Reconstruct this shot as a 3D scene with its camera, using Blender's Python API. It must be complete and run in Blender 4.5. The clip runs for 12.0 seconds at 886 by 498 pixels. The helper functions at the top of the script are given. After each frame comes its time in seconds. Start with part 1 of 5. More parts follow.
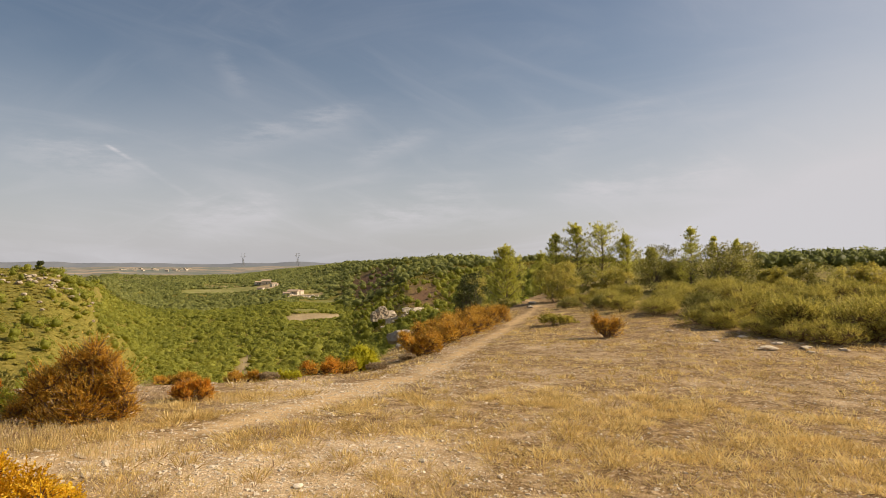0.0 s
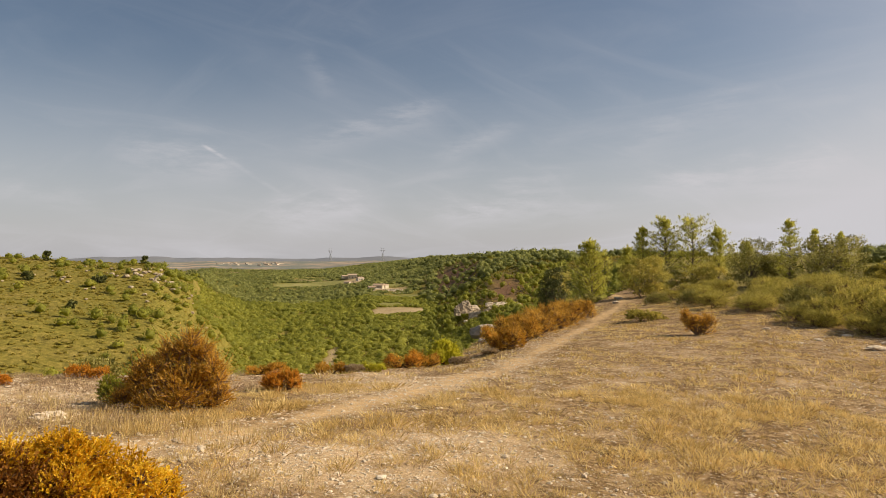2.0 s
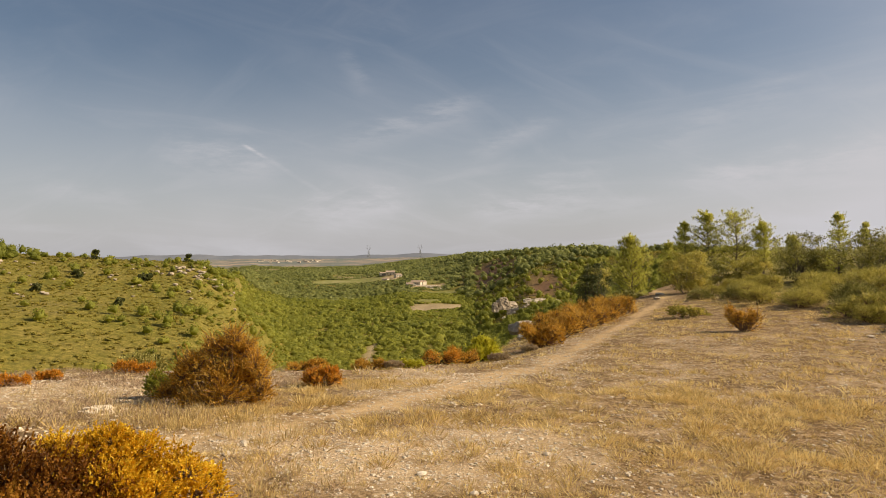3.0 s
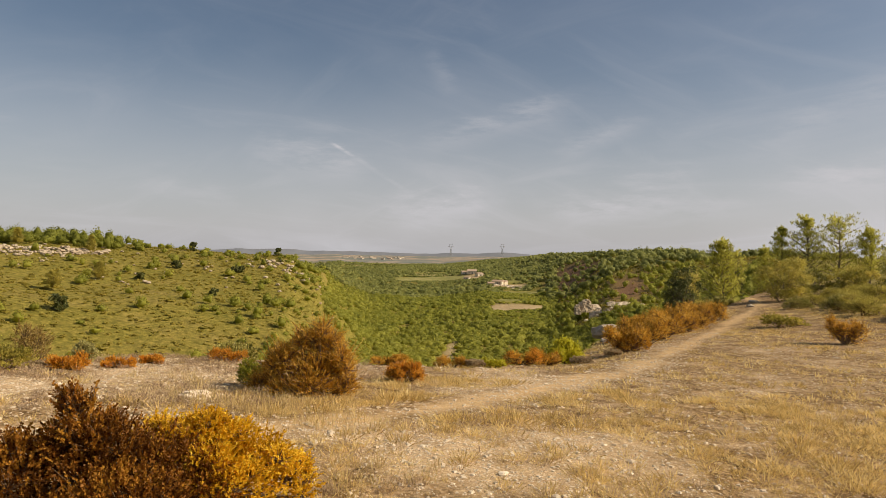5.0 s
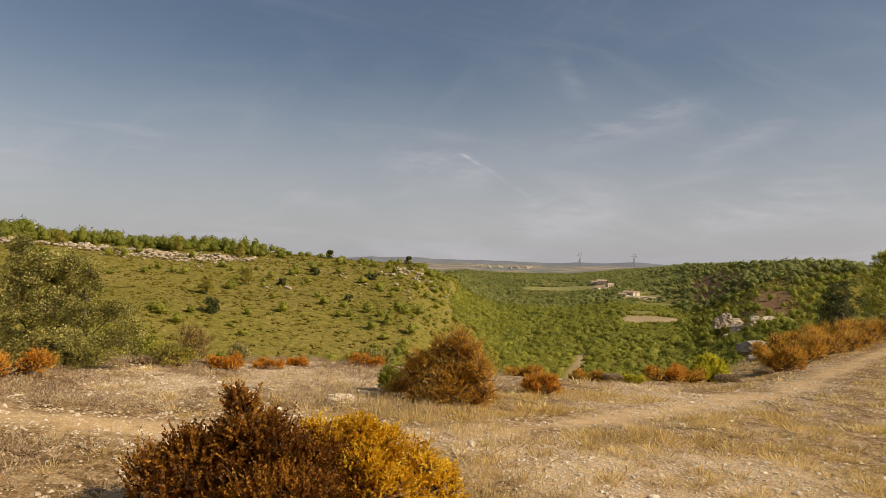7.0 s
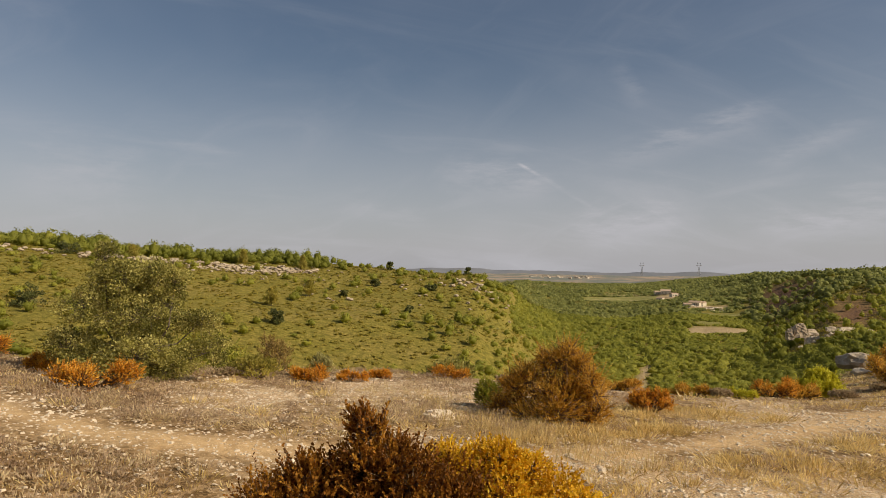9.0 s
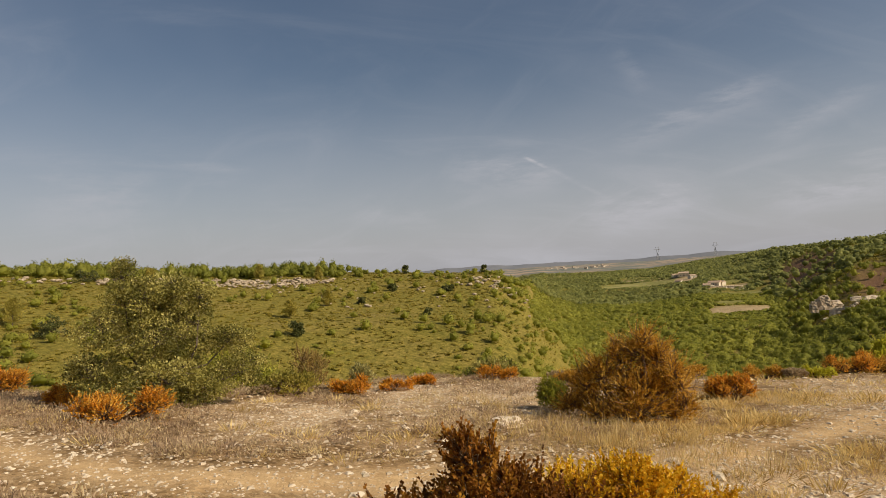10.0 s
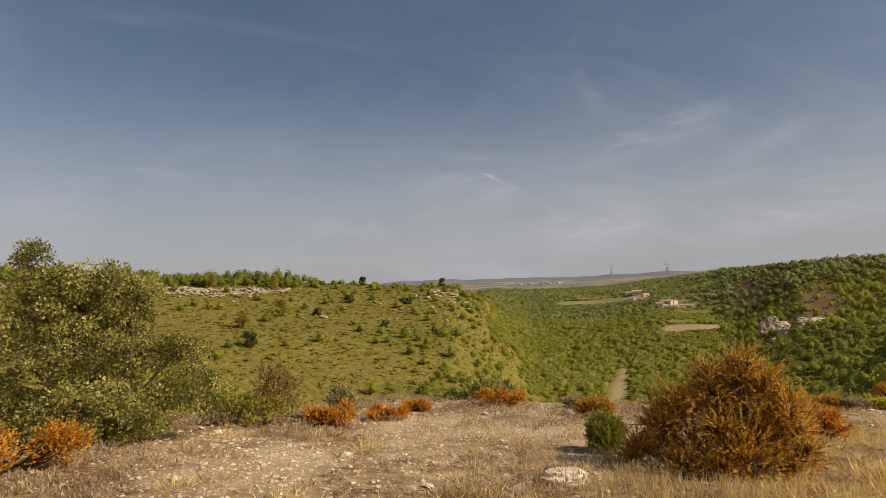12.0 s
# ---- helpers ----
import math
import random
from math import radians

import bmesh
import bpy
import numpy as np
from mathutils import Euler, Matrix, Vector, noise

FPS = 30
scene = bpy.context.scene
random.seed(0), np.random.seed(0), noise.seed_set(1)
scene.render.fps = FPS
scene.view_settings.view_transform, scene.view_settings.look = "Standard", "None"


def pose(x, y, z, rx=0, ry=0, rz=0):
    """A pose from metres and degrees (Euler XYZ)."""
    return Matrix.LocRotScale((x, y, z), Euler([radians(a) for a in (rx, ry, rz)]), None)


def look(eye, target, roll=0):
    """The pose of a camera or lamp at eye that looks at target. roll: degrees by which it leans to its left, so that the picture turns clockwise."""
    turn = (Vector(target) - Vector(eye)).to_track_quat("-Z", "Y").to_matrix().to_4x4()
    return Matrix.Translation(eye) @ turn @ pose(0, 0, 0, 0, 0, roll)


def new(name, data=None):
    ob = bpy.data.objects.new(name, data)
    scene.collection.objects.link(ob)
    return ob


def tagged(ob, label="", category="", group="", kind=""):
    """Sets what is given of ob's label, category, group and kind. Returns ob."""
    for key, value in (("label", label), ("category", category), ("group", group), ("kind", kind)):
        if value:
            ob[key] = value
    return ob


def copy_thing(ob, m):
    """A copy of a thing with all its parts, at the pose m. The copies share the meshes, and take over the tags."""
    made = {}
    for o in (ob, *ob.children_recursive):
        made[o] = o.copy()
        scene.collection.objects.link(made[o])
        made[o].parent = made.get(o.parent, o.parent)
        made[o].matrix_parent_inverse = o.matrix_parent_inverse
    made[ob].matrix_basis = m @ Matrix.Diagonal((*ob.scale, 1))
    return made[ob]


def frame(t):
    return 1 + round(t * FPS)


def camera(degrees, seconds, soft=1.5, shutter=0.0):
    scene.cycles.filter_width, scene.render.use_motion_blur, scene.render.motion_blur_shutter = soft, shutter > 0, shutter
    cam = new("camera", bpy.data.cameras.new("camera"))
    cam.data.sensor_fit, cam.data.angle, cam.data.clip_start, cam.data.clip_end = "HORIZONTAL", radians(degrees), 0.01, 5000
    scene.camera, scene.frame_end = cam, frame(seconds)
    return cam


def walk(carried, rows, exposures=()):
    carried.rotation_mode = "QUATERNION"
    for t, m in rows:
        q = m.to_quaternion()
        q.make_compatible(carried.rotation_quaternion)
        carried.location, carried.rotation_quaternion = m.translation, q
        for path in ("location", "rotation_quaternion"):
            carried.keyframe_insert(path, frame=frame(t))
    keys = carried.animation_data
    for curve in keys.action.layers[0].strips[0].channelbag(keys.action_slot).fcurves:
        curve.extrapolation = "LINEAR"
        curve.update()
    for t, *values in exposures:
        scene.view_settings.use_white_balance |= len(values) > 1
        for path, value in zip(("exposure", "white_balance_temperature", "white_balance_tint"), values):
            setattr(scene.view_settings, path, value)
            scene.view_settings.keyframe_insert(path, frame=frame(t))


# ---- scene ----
cam = camera(65.9, 12.0, 0.8)
PATH = [
    (0.0, look((-0.002, 0.001, 1.654), (-0.002, 9.998, 1.905), -0.08)),
    (0.5, look((0.007, 0.015, 1.650), (-0.333, 10.007, 1.873), -0.17)),
    (1.0, look((0.009, 0.005, 1.650), (-0.651, 9.980, 1.882), 0.11)),
    (1.5, look((0.012, 0.026, 1.648), (-0.880, 9.984, 1.861), -0.20)),
    (2.0, look((0.007, 0.043, 1.651), (-1.203, 9.968, 1.824), -0.09)),
    (2.5, look((0.005, 0.070, 1.644), (-1.515, 9.952, 1.801), -0.62)),
    (3.0, look((-0.010, 0.075, 1.646), (-1.762, 9.919, 1.770), -0.41)),
    (5.0, look((-0.038, 0.050, 1.649), (-2.955, 9.615, 1.754), 1.00)),
    (5.5, look((-0.048, 0.012, 1.668), (-3.377, 9.441, 1.756), 0.71)),
    (6.0, look((-0.101, 0.083, 1.652), (-3.801, 9.372, 1.847), 1.14)),
    (6.5, look((-0.123, 0.063, 1.662), (-4.146, 9.215, 1.898), 1.29)),
    (7.0, look((-0.172, 0.054, 1.657), (-4.809, 8.912, 1.853), 1.47)),
    (7.5, look((-0.233, 0.003, 1.657), (-5.043, 8.768, 1.849), 1.68)),
    (9.5, look((-1.208, 0.580, 1.542), (-6.806, 8.858, 1.910), -0.05)),
    (10.0, look((-1.570, 0.799, 1.512), (-7.107, 9.119, 1.857), -3.42)),
    (10.5, look((-1.948, 1.058, 1.469), (-7.703, 9.227, 1.855), -3.63)),
    (11.0, look((-2.354, 1.385, 1.446), (-8.137, 9.534, 1.822), -3.46)),
    (11.5, look((-2.668, 1.667, 1.438), (-7.923, 10.164, 1.879), -2.86)),
    (12.0, look((-2.970, 1.939, 1.413), (-7.965, 10.587, 1.923), -2.08)),
]
EXPOSURES = [(0.0, 0.12, 7000, 11), (3.0, 0.04, 7000, 11), (5.5, 0.0, 6980, 11), (7.0, -0.12, 6900, 11), (9.5, -0.20, 6850, 11), (12.0, -0.26, 6750, 11)]
walk(cam, PATH, EXPOSURES)

# ---- world, sun and light ----
SUN_AZ, SUN_EL = 79.0, 35.0          # degrees clockwise from +y, and above the horizon
world = bpy.data.worlds.new("sky")
scene.world = world
world.use_nodes = True


# single cirrus wisps and a short vapour trail: bearing (leftwards from +y) and height of both ends, half width, thickness
WISPS = [(26.4, 9.1, 24.5, 8.1, 0.14, 0.42), (24.5, 8.1, 20.1, 5.4, 0.2, 0.14), (33.0, 8.2, 23.1, 7.0, 1.5, 0.24), (18.9, 9.2, 6.2, 12.5, 1.2, 0.24), (7.4, 8.4, 0.7, 11.2, 0.9, 0.2), (18.6, 16.9, 16.4, 13.4, 0.8, 0.13), (41.0, 5.2, 33.8, 4.3, 0.8, 0.14),
         (22.1, 3.2, 12.7, 4.2, 1.7, 0.26), (8.2, 3.3, -4.0, 6.2, 1.5, 0.2), (59.6, 9.9, 49.2, 9.1, 0.35, 0.16), (-8.3, 5.6, -24.8, 7.0, 1.5, 0.26), (-6.9, 8.3, -18.7, 12.9, 1.6, 0.16), (8.7, 3.9, -8.3, 4.1, 1.0, 0.18), (65.1, 6.3, 56.0, 6.8, 2.6, 0.16)]


def sky_nodes(tree):
    n, l = tree.nodes, tree.links
    n.clear()
    out, bg = n.new("ShaderNodeOutputWorld"), n.new("ShaderNodeBackground")
    sky = n.new("ShaderNodeTexSky")
    sky.sky_type, sky.sun_disc = "NISHITA", False
    sky.sun_elevation, sky.sun_rotation = radians(SUN_EL), radians(SUN_AZ)
    sky.altitude, sky.air_density, sky.dust_density, sky.ozone_density = 250, 1.0, 2.2, 1.6
    # thin cirrus, spread on a flat layer high above
    co = n.new("ShaderNodeTexCoord")
    sep = n.new("ShaderNodeSeparateXYZ")
    l.new(co.outputs["Generated"], sep.inputs[0])
    zz = n.new("ShaderNodeMath"); zz.operation = "ADD"; zz.inputs[1].default_value = 0.30
    l.new(sep.outputs["Z"], zz.inputs[0])
    zc = n.new("ShaderNodeMath"); zc.operation = "MAXIMUM"; zc.inputs[1].default_value = 0.05
    l.new(zz.outputs[0], zc.inputs[0])
    flat = []
    for axis in "XY":
        d = n.new("ShaderNodeMath"); d.operation = "DIVIDE"
        l.new(sep.outputs[axis], d.inputs[0]); l.new(zc.outputs[0], d.inputs[1])
        flat.append(d)
    comb = n.new("ShaderNodeCombineXYZ")
    l.new(flat[0].outputs[0], comb.inputs[0]); l.new(flat[1].outputs[0], comb.inputs[1])

    def layer(turn, scale, size, detail, rough, warp, lo, hi):
        mp = n.new("ShaderNodeMapping")
        mp.inputs["Rotation"].default_value = (0, 0, radians(turn))
        l.new(comb.outputs[0], mp.inputs[0])
        wide_ = n.new("ShaderNodeMapping")
        wide_.inputs["Scale"].default_value = scale
        l.new(mp.outputs[0], wide_.inputs[0])
        mp = wide_
        tx = n.new("ShaderNodeTexNoise")
        tx.inputs["Scale"].default_value, tx.inputs["Detail"].default_value = size, detail
        tx.inputs["Roughness"].default_value, tx.inputs["Distortion"].default_value = rough, warp
        l.new(mp.outputs[0], tx.inputs["Vector"])
        mr = n.new("ShaderNodeMapRange")
        mr.interpolation_type = "SMOOTHSTEP"
        mr.inputs["From Min"].default_value, mr.inputs["From Max"].default_value = lo, hi
        l.new(tx.outputs["Fac"], mr.inputs["Value"])
        return mr.outputs[0]

    falling = layer(45, (2.3, 0.75, 1), 1.3, 8, 0.60, 1.1, 0.47, 0.90)
    rising = layer(-72, (2.3, 0.75, 1), 1.2, 8, 0.60, 1.1, 0.47, 0.90)
    both = n.new("ShaderNodeMath"); both.operation = "MAXIMUM"
    l.new(falling, both.inputs[0]); l.new(rising, both.inputs[1])
    streaks = both.outputs[0]
    veil = layer(-20, (0.9, 0.7, 1), 0.9, 4, 0.55, 0.5, 0.35, 0.80)
    m1 = n.new("ShaderNodeMath"); m1.operation = "MULTIPLY_ADD"; m1.inputs[1].default_value = 0.20
    l.new(streaks, m1.inputs[0])
    m2 = n.new("ShaderNodeMath"); m2.operation = "MULTIPLY"; m2.inputs[1].default_value = 0.14
    l.new(veil, m2.inputs[0]); l.new(m2.outputs[0], m1.inputs[2])
    # the single wisps, each a frayed band between two directions
    fray = n.new("ShaderNodeTexNoise")
    fray.inputs["Scale"].default_value, fray.inputs["Detail"].default_value, fray.inputs["Roughness"].default_value = 26.0, 9, 0.66
    stretch = n.new("ShaderNodeMapping")
    stretch.inputs["Scale"].default_value = (0.45, 0.45, 2.0)
    l.new(co.outputs["Generated"], stretch.inputs[0]); l.new(stretch.outputs[0], fray.inputs["Vector"])

    def num(op, a, b):
        m = n.new("ShaderNodeMath"); m.operation = op
        for sock, val in zip(m.inputs, (a, b)):
            if isinstance(val, (int, float)):
                sock.default_value = val
            else:
                l.new(val, sock)
        return m.outputs[0]

    def along(axis):
        d = n.new("ShaderNodeVectorMath"); d.operation = "DOT_PRODUCT"
        d.inputs[1].default_value = axis
        l.new(co.outputs["Generated"], d.inputs[0])
        return d.outputs["Value"]

    def fade(value, full, gone):
        mr = n.new("ShaderNodeMapRange"); mr.interpolation_type = "SMOOTHSTEP"
        mr.inputs["From Min"].default_value, mr.inputs["From Max"].default_value = gone, full
        l.new(num("ABSOLUTE", value, 0.0), mr.inputs["Value"])
        return mr.outputs[0]

    cirrus = m1.outputs[0]
    for az0, el0, az1, el1, half, thick in WISPS:
        ends = [Vector((-math.sin(radians(a)) * math.cos(radians(e)), math.cos(radians(a)) * math.cos(radians(e)), math.sin(radians(e)))) for a, e in ((az0, el0), (az1, el1))]
        way, mid, w = ends[1] - ends[0], (ends[0] + ends[1]) / 2, radians(half)
        reach = way.length / 2
        off = num("ADD", along(ends[0].cross(ends[1]).normalized()), num("MULTIPLY", num("SUBTRACT", fray.outputs["Fac"], 0.5), w * 2.4))
        run = num("SUBTRACT", along(way.normalized()), mid.dot(way.normalized()))
        band = num("MULTIPLY", fade(off, 0.0, w * 1.5), fade(run, reach * 0.45, reach * 1.25))
        thread = n.new("ShaderNodeMapRange")
        thread.inputs["From Min"].default_value, thread.inputs["From Max"].default_value = 0.38, 0.66
        l.new(fray.outputs["Fac"], thread.inputs["Value"])
        cirrus = num("ADD", cirrus, num("MULTIPLY", num("MULTIPLY", band, num("ADD", thread.outputs[0], 0.15)), thick))
    # bright haze low over the horizon, thicker towards the sun
    low = n.new("ShaderNodeMapRange"); low.interpolation_type = "SMOOTHSTEP"
    low.inputs["From Min"].default_value, low.inputs["From Max"].default_value = 0.31, -0.03
    l.new(sep.outputs["Z"], low.inputs["Value"])
    east = n.new("ShaderNodeMapRange")
    east.inputs["From Min"].default_value, east.inputs["From Max"].default_value = 0.05, 0.8
    east.inputs["To Min"].default_value, east.inputs["To Max"].default_value = 0.72, 1.5
    l.new(sep.outputs["X"], east.inputs["Value"])
    hz = n.new("ShaderNodeMath"); hz.operation = "MULTIPLY"
    l.new(low.outputs[0], hz.inputs[0]); l.new(east.outputs[0], hz.inputs[1])
    thin = n.new("ShaderNodeMapRange"); thin.interpolation_type = "SMOOTHSTEP"      # thin high cloud on the sunny side
    thin.inputs["From Min"].default_value, thin.inputs["From Max"].default_value, thin.inputs["To Max"].default_value = 0.18, 0.75, 0.42
    l.new(sep.outputs["X"], thin.inputs["Value"])
    m4 = n.new("ShaderNodeMath"); m4.operation = "ADD"
    l.new(cirrus, m4.inputs[0]); l.new(thin.outputs[0], m4.inputs[1])
    m3 = n.new("ShaderNodeMath"); m3.operation = "ADD"; m3.use_clamp = True
    l.new(m4.outputs[0], m3.inputs[0]); l.new(hz.outputs[0], m3.inputs[1])
    mix = n.new("ShaderNodeMix"); mix.data_type = "RGBA"
    mix.inputs["B"].default_value = (7.05, 7.2, 7.95, 1)
    l.new(m3.outputs[0], mix.inputs["Factor"]); l.new(sky.outputs[0], mix.inputs["A"])
    bg.inputs["Strength"].default_value = 0.078
    l.new(mix.outputs["Result"], bg.inputs["Color"]); l.new(bg.outputs[0], out.inputs[0])


sky_nodes(world.node_tree)
sun = new("sun", bpy.data.lights.new("sun", "SUN"))
sun.data.energy, sun.data.angle, sun.data.color = 5.0, radians(0.6), (1.0, 0.90, 0.74)
_a, _e = radians(SUN_AZ), radians(SUN_EL)
sun.matrix_world = look((0, 0, 0), (-math.sin(_a) * math.cos(_e), -math.cos(_a) * math.cos(_e), -math.sin(_e)))

# ---- numbers of the land ----
rng = np.random.default_rng(7)


def value_noise(x, y, size, seed):
    """Smooth noise from 0 to 1 over the plan, with lumps of that size in metres."""
    u, v = np.asarray(x, float) / size, np.asarray(y, float) / size
    i, j = np.floor(u).astype(int), np.floor(v).astype(int)
    a, b = u - i, v - j
    a, b = a * a * (3 - 2 * a), b * b * (3 - 2 * b)

    def h(p, q):
        k = (p * 374761393 + q * 668265263 + seed * 974634777) & 0x7FFFFFFF
        k = ((k ^ (k >> 13)) * 1274126177) & 0x7FFFFFFF
        return ((k ^ (k >> 16)) & 0xFFFF) / 65535.0

    return (h(i, j) * (1 - a) + h(i + 1, j) * a) * (1 - b) + (h(i, j + 1) * (1 - a) + h(i + 1, j + 1) * a) * b


def fbm(x, y, size, seed, octaves=4):
    s, w, t = 0, 1, 0
    for k in range(octaves):
        s, t, w = s + w * value_noise(x, y, size / 2 ** k, seed + k), t + w, w * 0.5
    return s / t


def plateau(x, y):
    """The gently tilted crest on which the camera walks."""
    u, v = x / 10, y / 10
    z = 0.179 - 0.980 * u - 0.309 * v - 0.248 * u * u + 0.876 * u * v - 0.024 * v * v
    z = z - 0.32 * np.exp(-((x + 2.2) ** 2 + (y - 1.4) ** 2) / 4.6)      # a shallow hollow
    t = np.clip((y - 11) / 5, 0, 1)
    return z - 0.28 * t * t * (3 - 2 * t) * np.exp(-((x + 1.9) / 1.2) ** 2)      # the rim sags beyond the gravel


# bearing (degrees, leftwards from +y) and distance of the crest's rim
RIM_AZ = [-180, -20, -14, -10, -7, -5, -0.7, 2, 4, 5.4, 7, 10, 15, 22, 30, 35, 40, 46, 52, 60, 67, 100, 180]
RIM_R = [70, 75, 70, 60, 44, 33, 27, 25.5, 24.5, 18.5, 15.6, 13.5, 11.9, 11.9, 13.0, 13.8, 13.9, 12.3, 11.4, 11.2, 13, 30, 70]
# land beyond the rim, by bearing: foot, middle and crest of the far side (distance, height), height far off
LAND_RIGHT = [(-180, 90, 0, 200, 2, 400, 3, 0), (-40, 90, 0.3, 160, 1, 260, 4.0, 0), (-12, 90, 0, 160, -1, 300, 2.0, 5),
              (-8, 115, -6, 250, -8, 420, 4, 8), (-5, 160, -16, 280, -12, 480, 2, 12), (-2, 190, -24, 320, -19, 560, 5.4, 14)]
LAND_MIDDLE = [(3, 210, -31, 340, -20, 660, 4.6, 14), (8, 220, -36, 450, -32, 1000, 4, 10), (13, 220, -38, 700, -24, 1400, -7, 3),
               (17, 210, -39, 600, -31, 1500, -20, 0), (20, 200, -39, 600, -32, 1500, -20, 0), (23, 165, -37, 420, -33, 1500, -20, 0)]
LAND_LEFT = [(25.2, 140, -34, 260, -25, 1200, -20, 0), (27.3, 125, -31, 195, -18, 300, -6.5, 22), (30, 118, -29, 190, -14, 300, 0.6, 24),
             (41, 110, -28, 190, -11, 300, 3.5, 0), (52, 105, -26, 180, -10, 290, 5.8, 0), (67, 100, -24, 170, -8, 280, 9.8, 0),
             (100, 100, -20, 170, -8, 280, 10, 0), (180, 90, 0, 200, 2, 400, 3, 0)]
LAND = np.array(LAND_RIGHT + LAND_MIDDLE + LAND_LEFT, float)


def bearing(x, y):
    return np.degrees(np.arctan2(-x, y))


def rim(az):
    return np.interp(az, RIM_AZ, RIM_R)


def height(x, y, rough=True):
    """Height of the land at a place of the plan."""
    x, y = np.asarray(x, float), np.asarray(y, float)
    r = np.maximum(np.hypot(x, y), 1e-6)
    az = bearing(x, y)
    re = rim(az) + 0.9 * (value_noise(x, y, 2.3, 3) - 0.5) * np.clip(r / 10, 0, 1)
    cut = np.minimum(r, 26 + np.clip(r - 26, 0, 40) * 0.2)
    near = plateau(x * cut / r, y * cut / r)
    ce = np.minimum(re, 26 + np.clip(re - 26, 0, 40) * 0.2)
    z_rim = plateau(x * ce / r, y * ce / r)
    r1, z1, r2, z2, r3, z3, z4 = (np.interp(az, LAND[:, 0], LAND[:, k]) for k in range(1, 8))
    u = np.clip((r - re) / (r1 - re), 0, 1)
    z = z_rim + (z1 - z_rim) * (1 - (1 - u) ** 2)

    def step(lo, hi):
        t = np.clip((r - lo) / (hi - lo), 0, 1)
        return t * t * (3 - 2 * t) * 0.4 + t * 0.6

    z = z + (z2 - z1) * step(r1, r2) + (z3 - z2) * step(r2, r3) + (z4 - z3) * step(r3, 4200)
    z = z - 24 * step(r3 + 30, r3 + 260) * np.clip((az - 25.5) / 2, 0, 1)       # the back of the left hill
    z = np.where(r <= re, near, z)
    if rough:
        far = np.clip((r - 40) / 120, 0, 1)
        z = z + far * ((fbm(x, y, 60, 11) - 0.5) * 5 * np.clip(r / 300, 0.3, 1.2))
        close = np.clip(1 - r / 60, 0, 1)
        z = z + close * ((fbm(x, y, 1.7, 21) - 0.5) * 0.10 + (fbm(x, y, 0.35, 31, 3) - 0.5) * 0.035)
    return z


def spot(x, y):
    return float(height(np.array([x]), np.array([y]))[0])


# the footpath along the rim
TRAIL = [(-14, 2.6), (-9, 2.8), (-7.0, 3.1), (-5.8, 3.15), (-5.0, 3.5), (-4.2, 4.1), (-3.3, 5.1), (-2.75, 5.9), (-2.15, 7.2), (-1.4, 9.4),
         (-0.35, 12.3), (0.85, 17.9), (2.2, 23.5), (3.4, 28.5), (4.3, 32), (5.0, 36), (5.2, 44), (4.0, 55)]


def to_line(x, y, line):
    """Distance from places of the plan to a line of points."""
    best = np.full(np.shape(x), 1e9)
    for (ax, ay), (bx, by) in zip(line, line[1:]):
        dx, dy = bx - ax, by - ay
        t = np.clip(((x - ax) * dx + (y - ay) * dy) / (dx * dx + dy * dy), 0, 1)
        best = np.minimum(best, np.hypot(x - ax - t * dx, y - ay - t * dy))
    return best


def polar(az, r):
    return -math.sin(radians(az)) * r, math.cos(radians(az)) * r


# open patches in the woods: bearing, distance, half width across, half depth along
FIELDS = [(10.7, 447, 17, 20), (11.4, 655, 17, 22), (14.4, 880, 15, 60), (17.6, 1010, 56, 13), (18.3, 785, 42, 8), (15.4, 800, 10, 14), (25.6, 1150, 26, 40),
          (24.4, 1380, 24, 40), (22.5, 1500, 30, 30)]
MEADOWS = [(10.1, 578, 14, 24), (17.9, 890, 46, 62), (11.4, 700, 15, 16), (17.8, 1110, 26, 26), (11.4, 486, 9, 10)]
VALLEY_TRACK = [polar(17.2, 200), polar(16.9, 235), polar(16.3, 285), polar(15.9, 315)]


def track_width(r):
    """Half width of the track and its dry verges, wider towards the near end."""
    return np.clip(4.0 - (r - 205) / 45, 1.5, 4.0)


def wood_share(x, y):
    """How far the valley wood has taken over the end of the left hill, from 0 to 1."""
    az, r = bearing(x, y), np.hypot(x, y)
    edge = 26.2 + 8.5 * np.clip((205 - r) / 95, 0, 1)
    return np.clip((edge - az) / 6.5 + 0.5 + 2.2 * (fbm(x, y, 26, 5, 3) - 0.5), 0, 1)


def bare_mask(x, y):
    """A brown eroded patch of the far slope."""
    az, r = bearing(x, y), np.hypot(x, y)
    one = 1.5 - np.hypot((az - 5.9) / 1.9, (r - 620) / 130)
    two = 1.3 - np.hypot((az - 1.6) / 2.6, (r - 400) / 95)
    return np.clip(np.maximum(one, two) - 1.1 * (fbm(x, y, 60, 77) - 0.5), 0, 1)


def field_mask(x, y, which=None):
    m = np.zeros(np.shape(x))
    for az, d, w, h in which or FIELDS + MEADOWS:
        cx, cy = polar(az, d)
        ux, uy = cx / d, cy / d
        along, across = (x - cx) * ux + (y - cy) * uy, (x - cx) * uy - (y - cy) * ux
        e = (np.abs(across) / w) ** 3 + (np.abs(along) / h) ** 3
        m = np.maximum(m, np.clip((1.15 - e) * 4, 0, 1))
    return m

# ---- materials ----


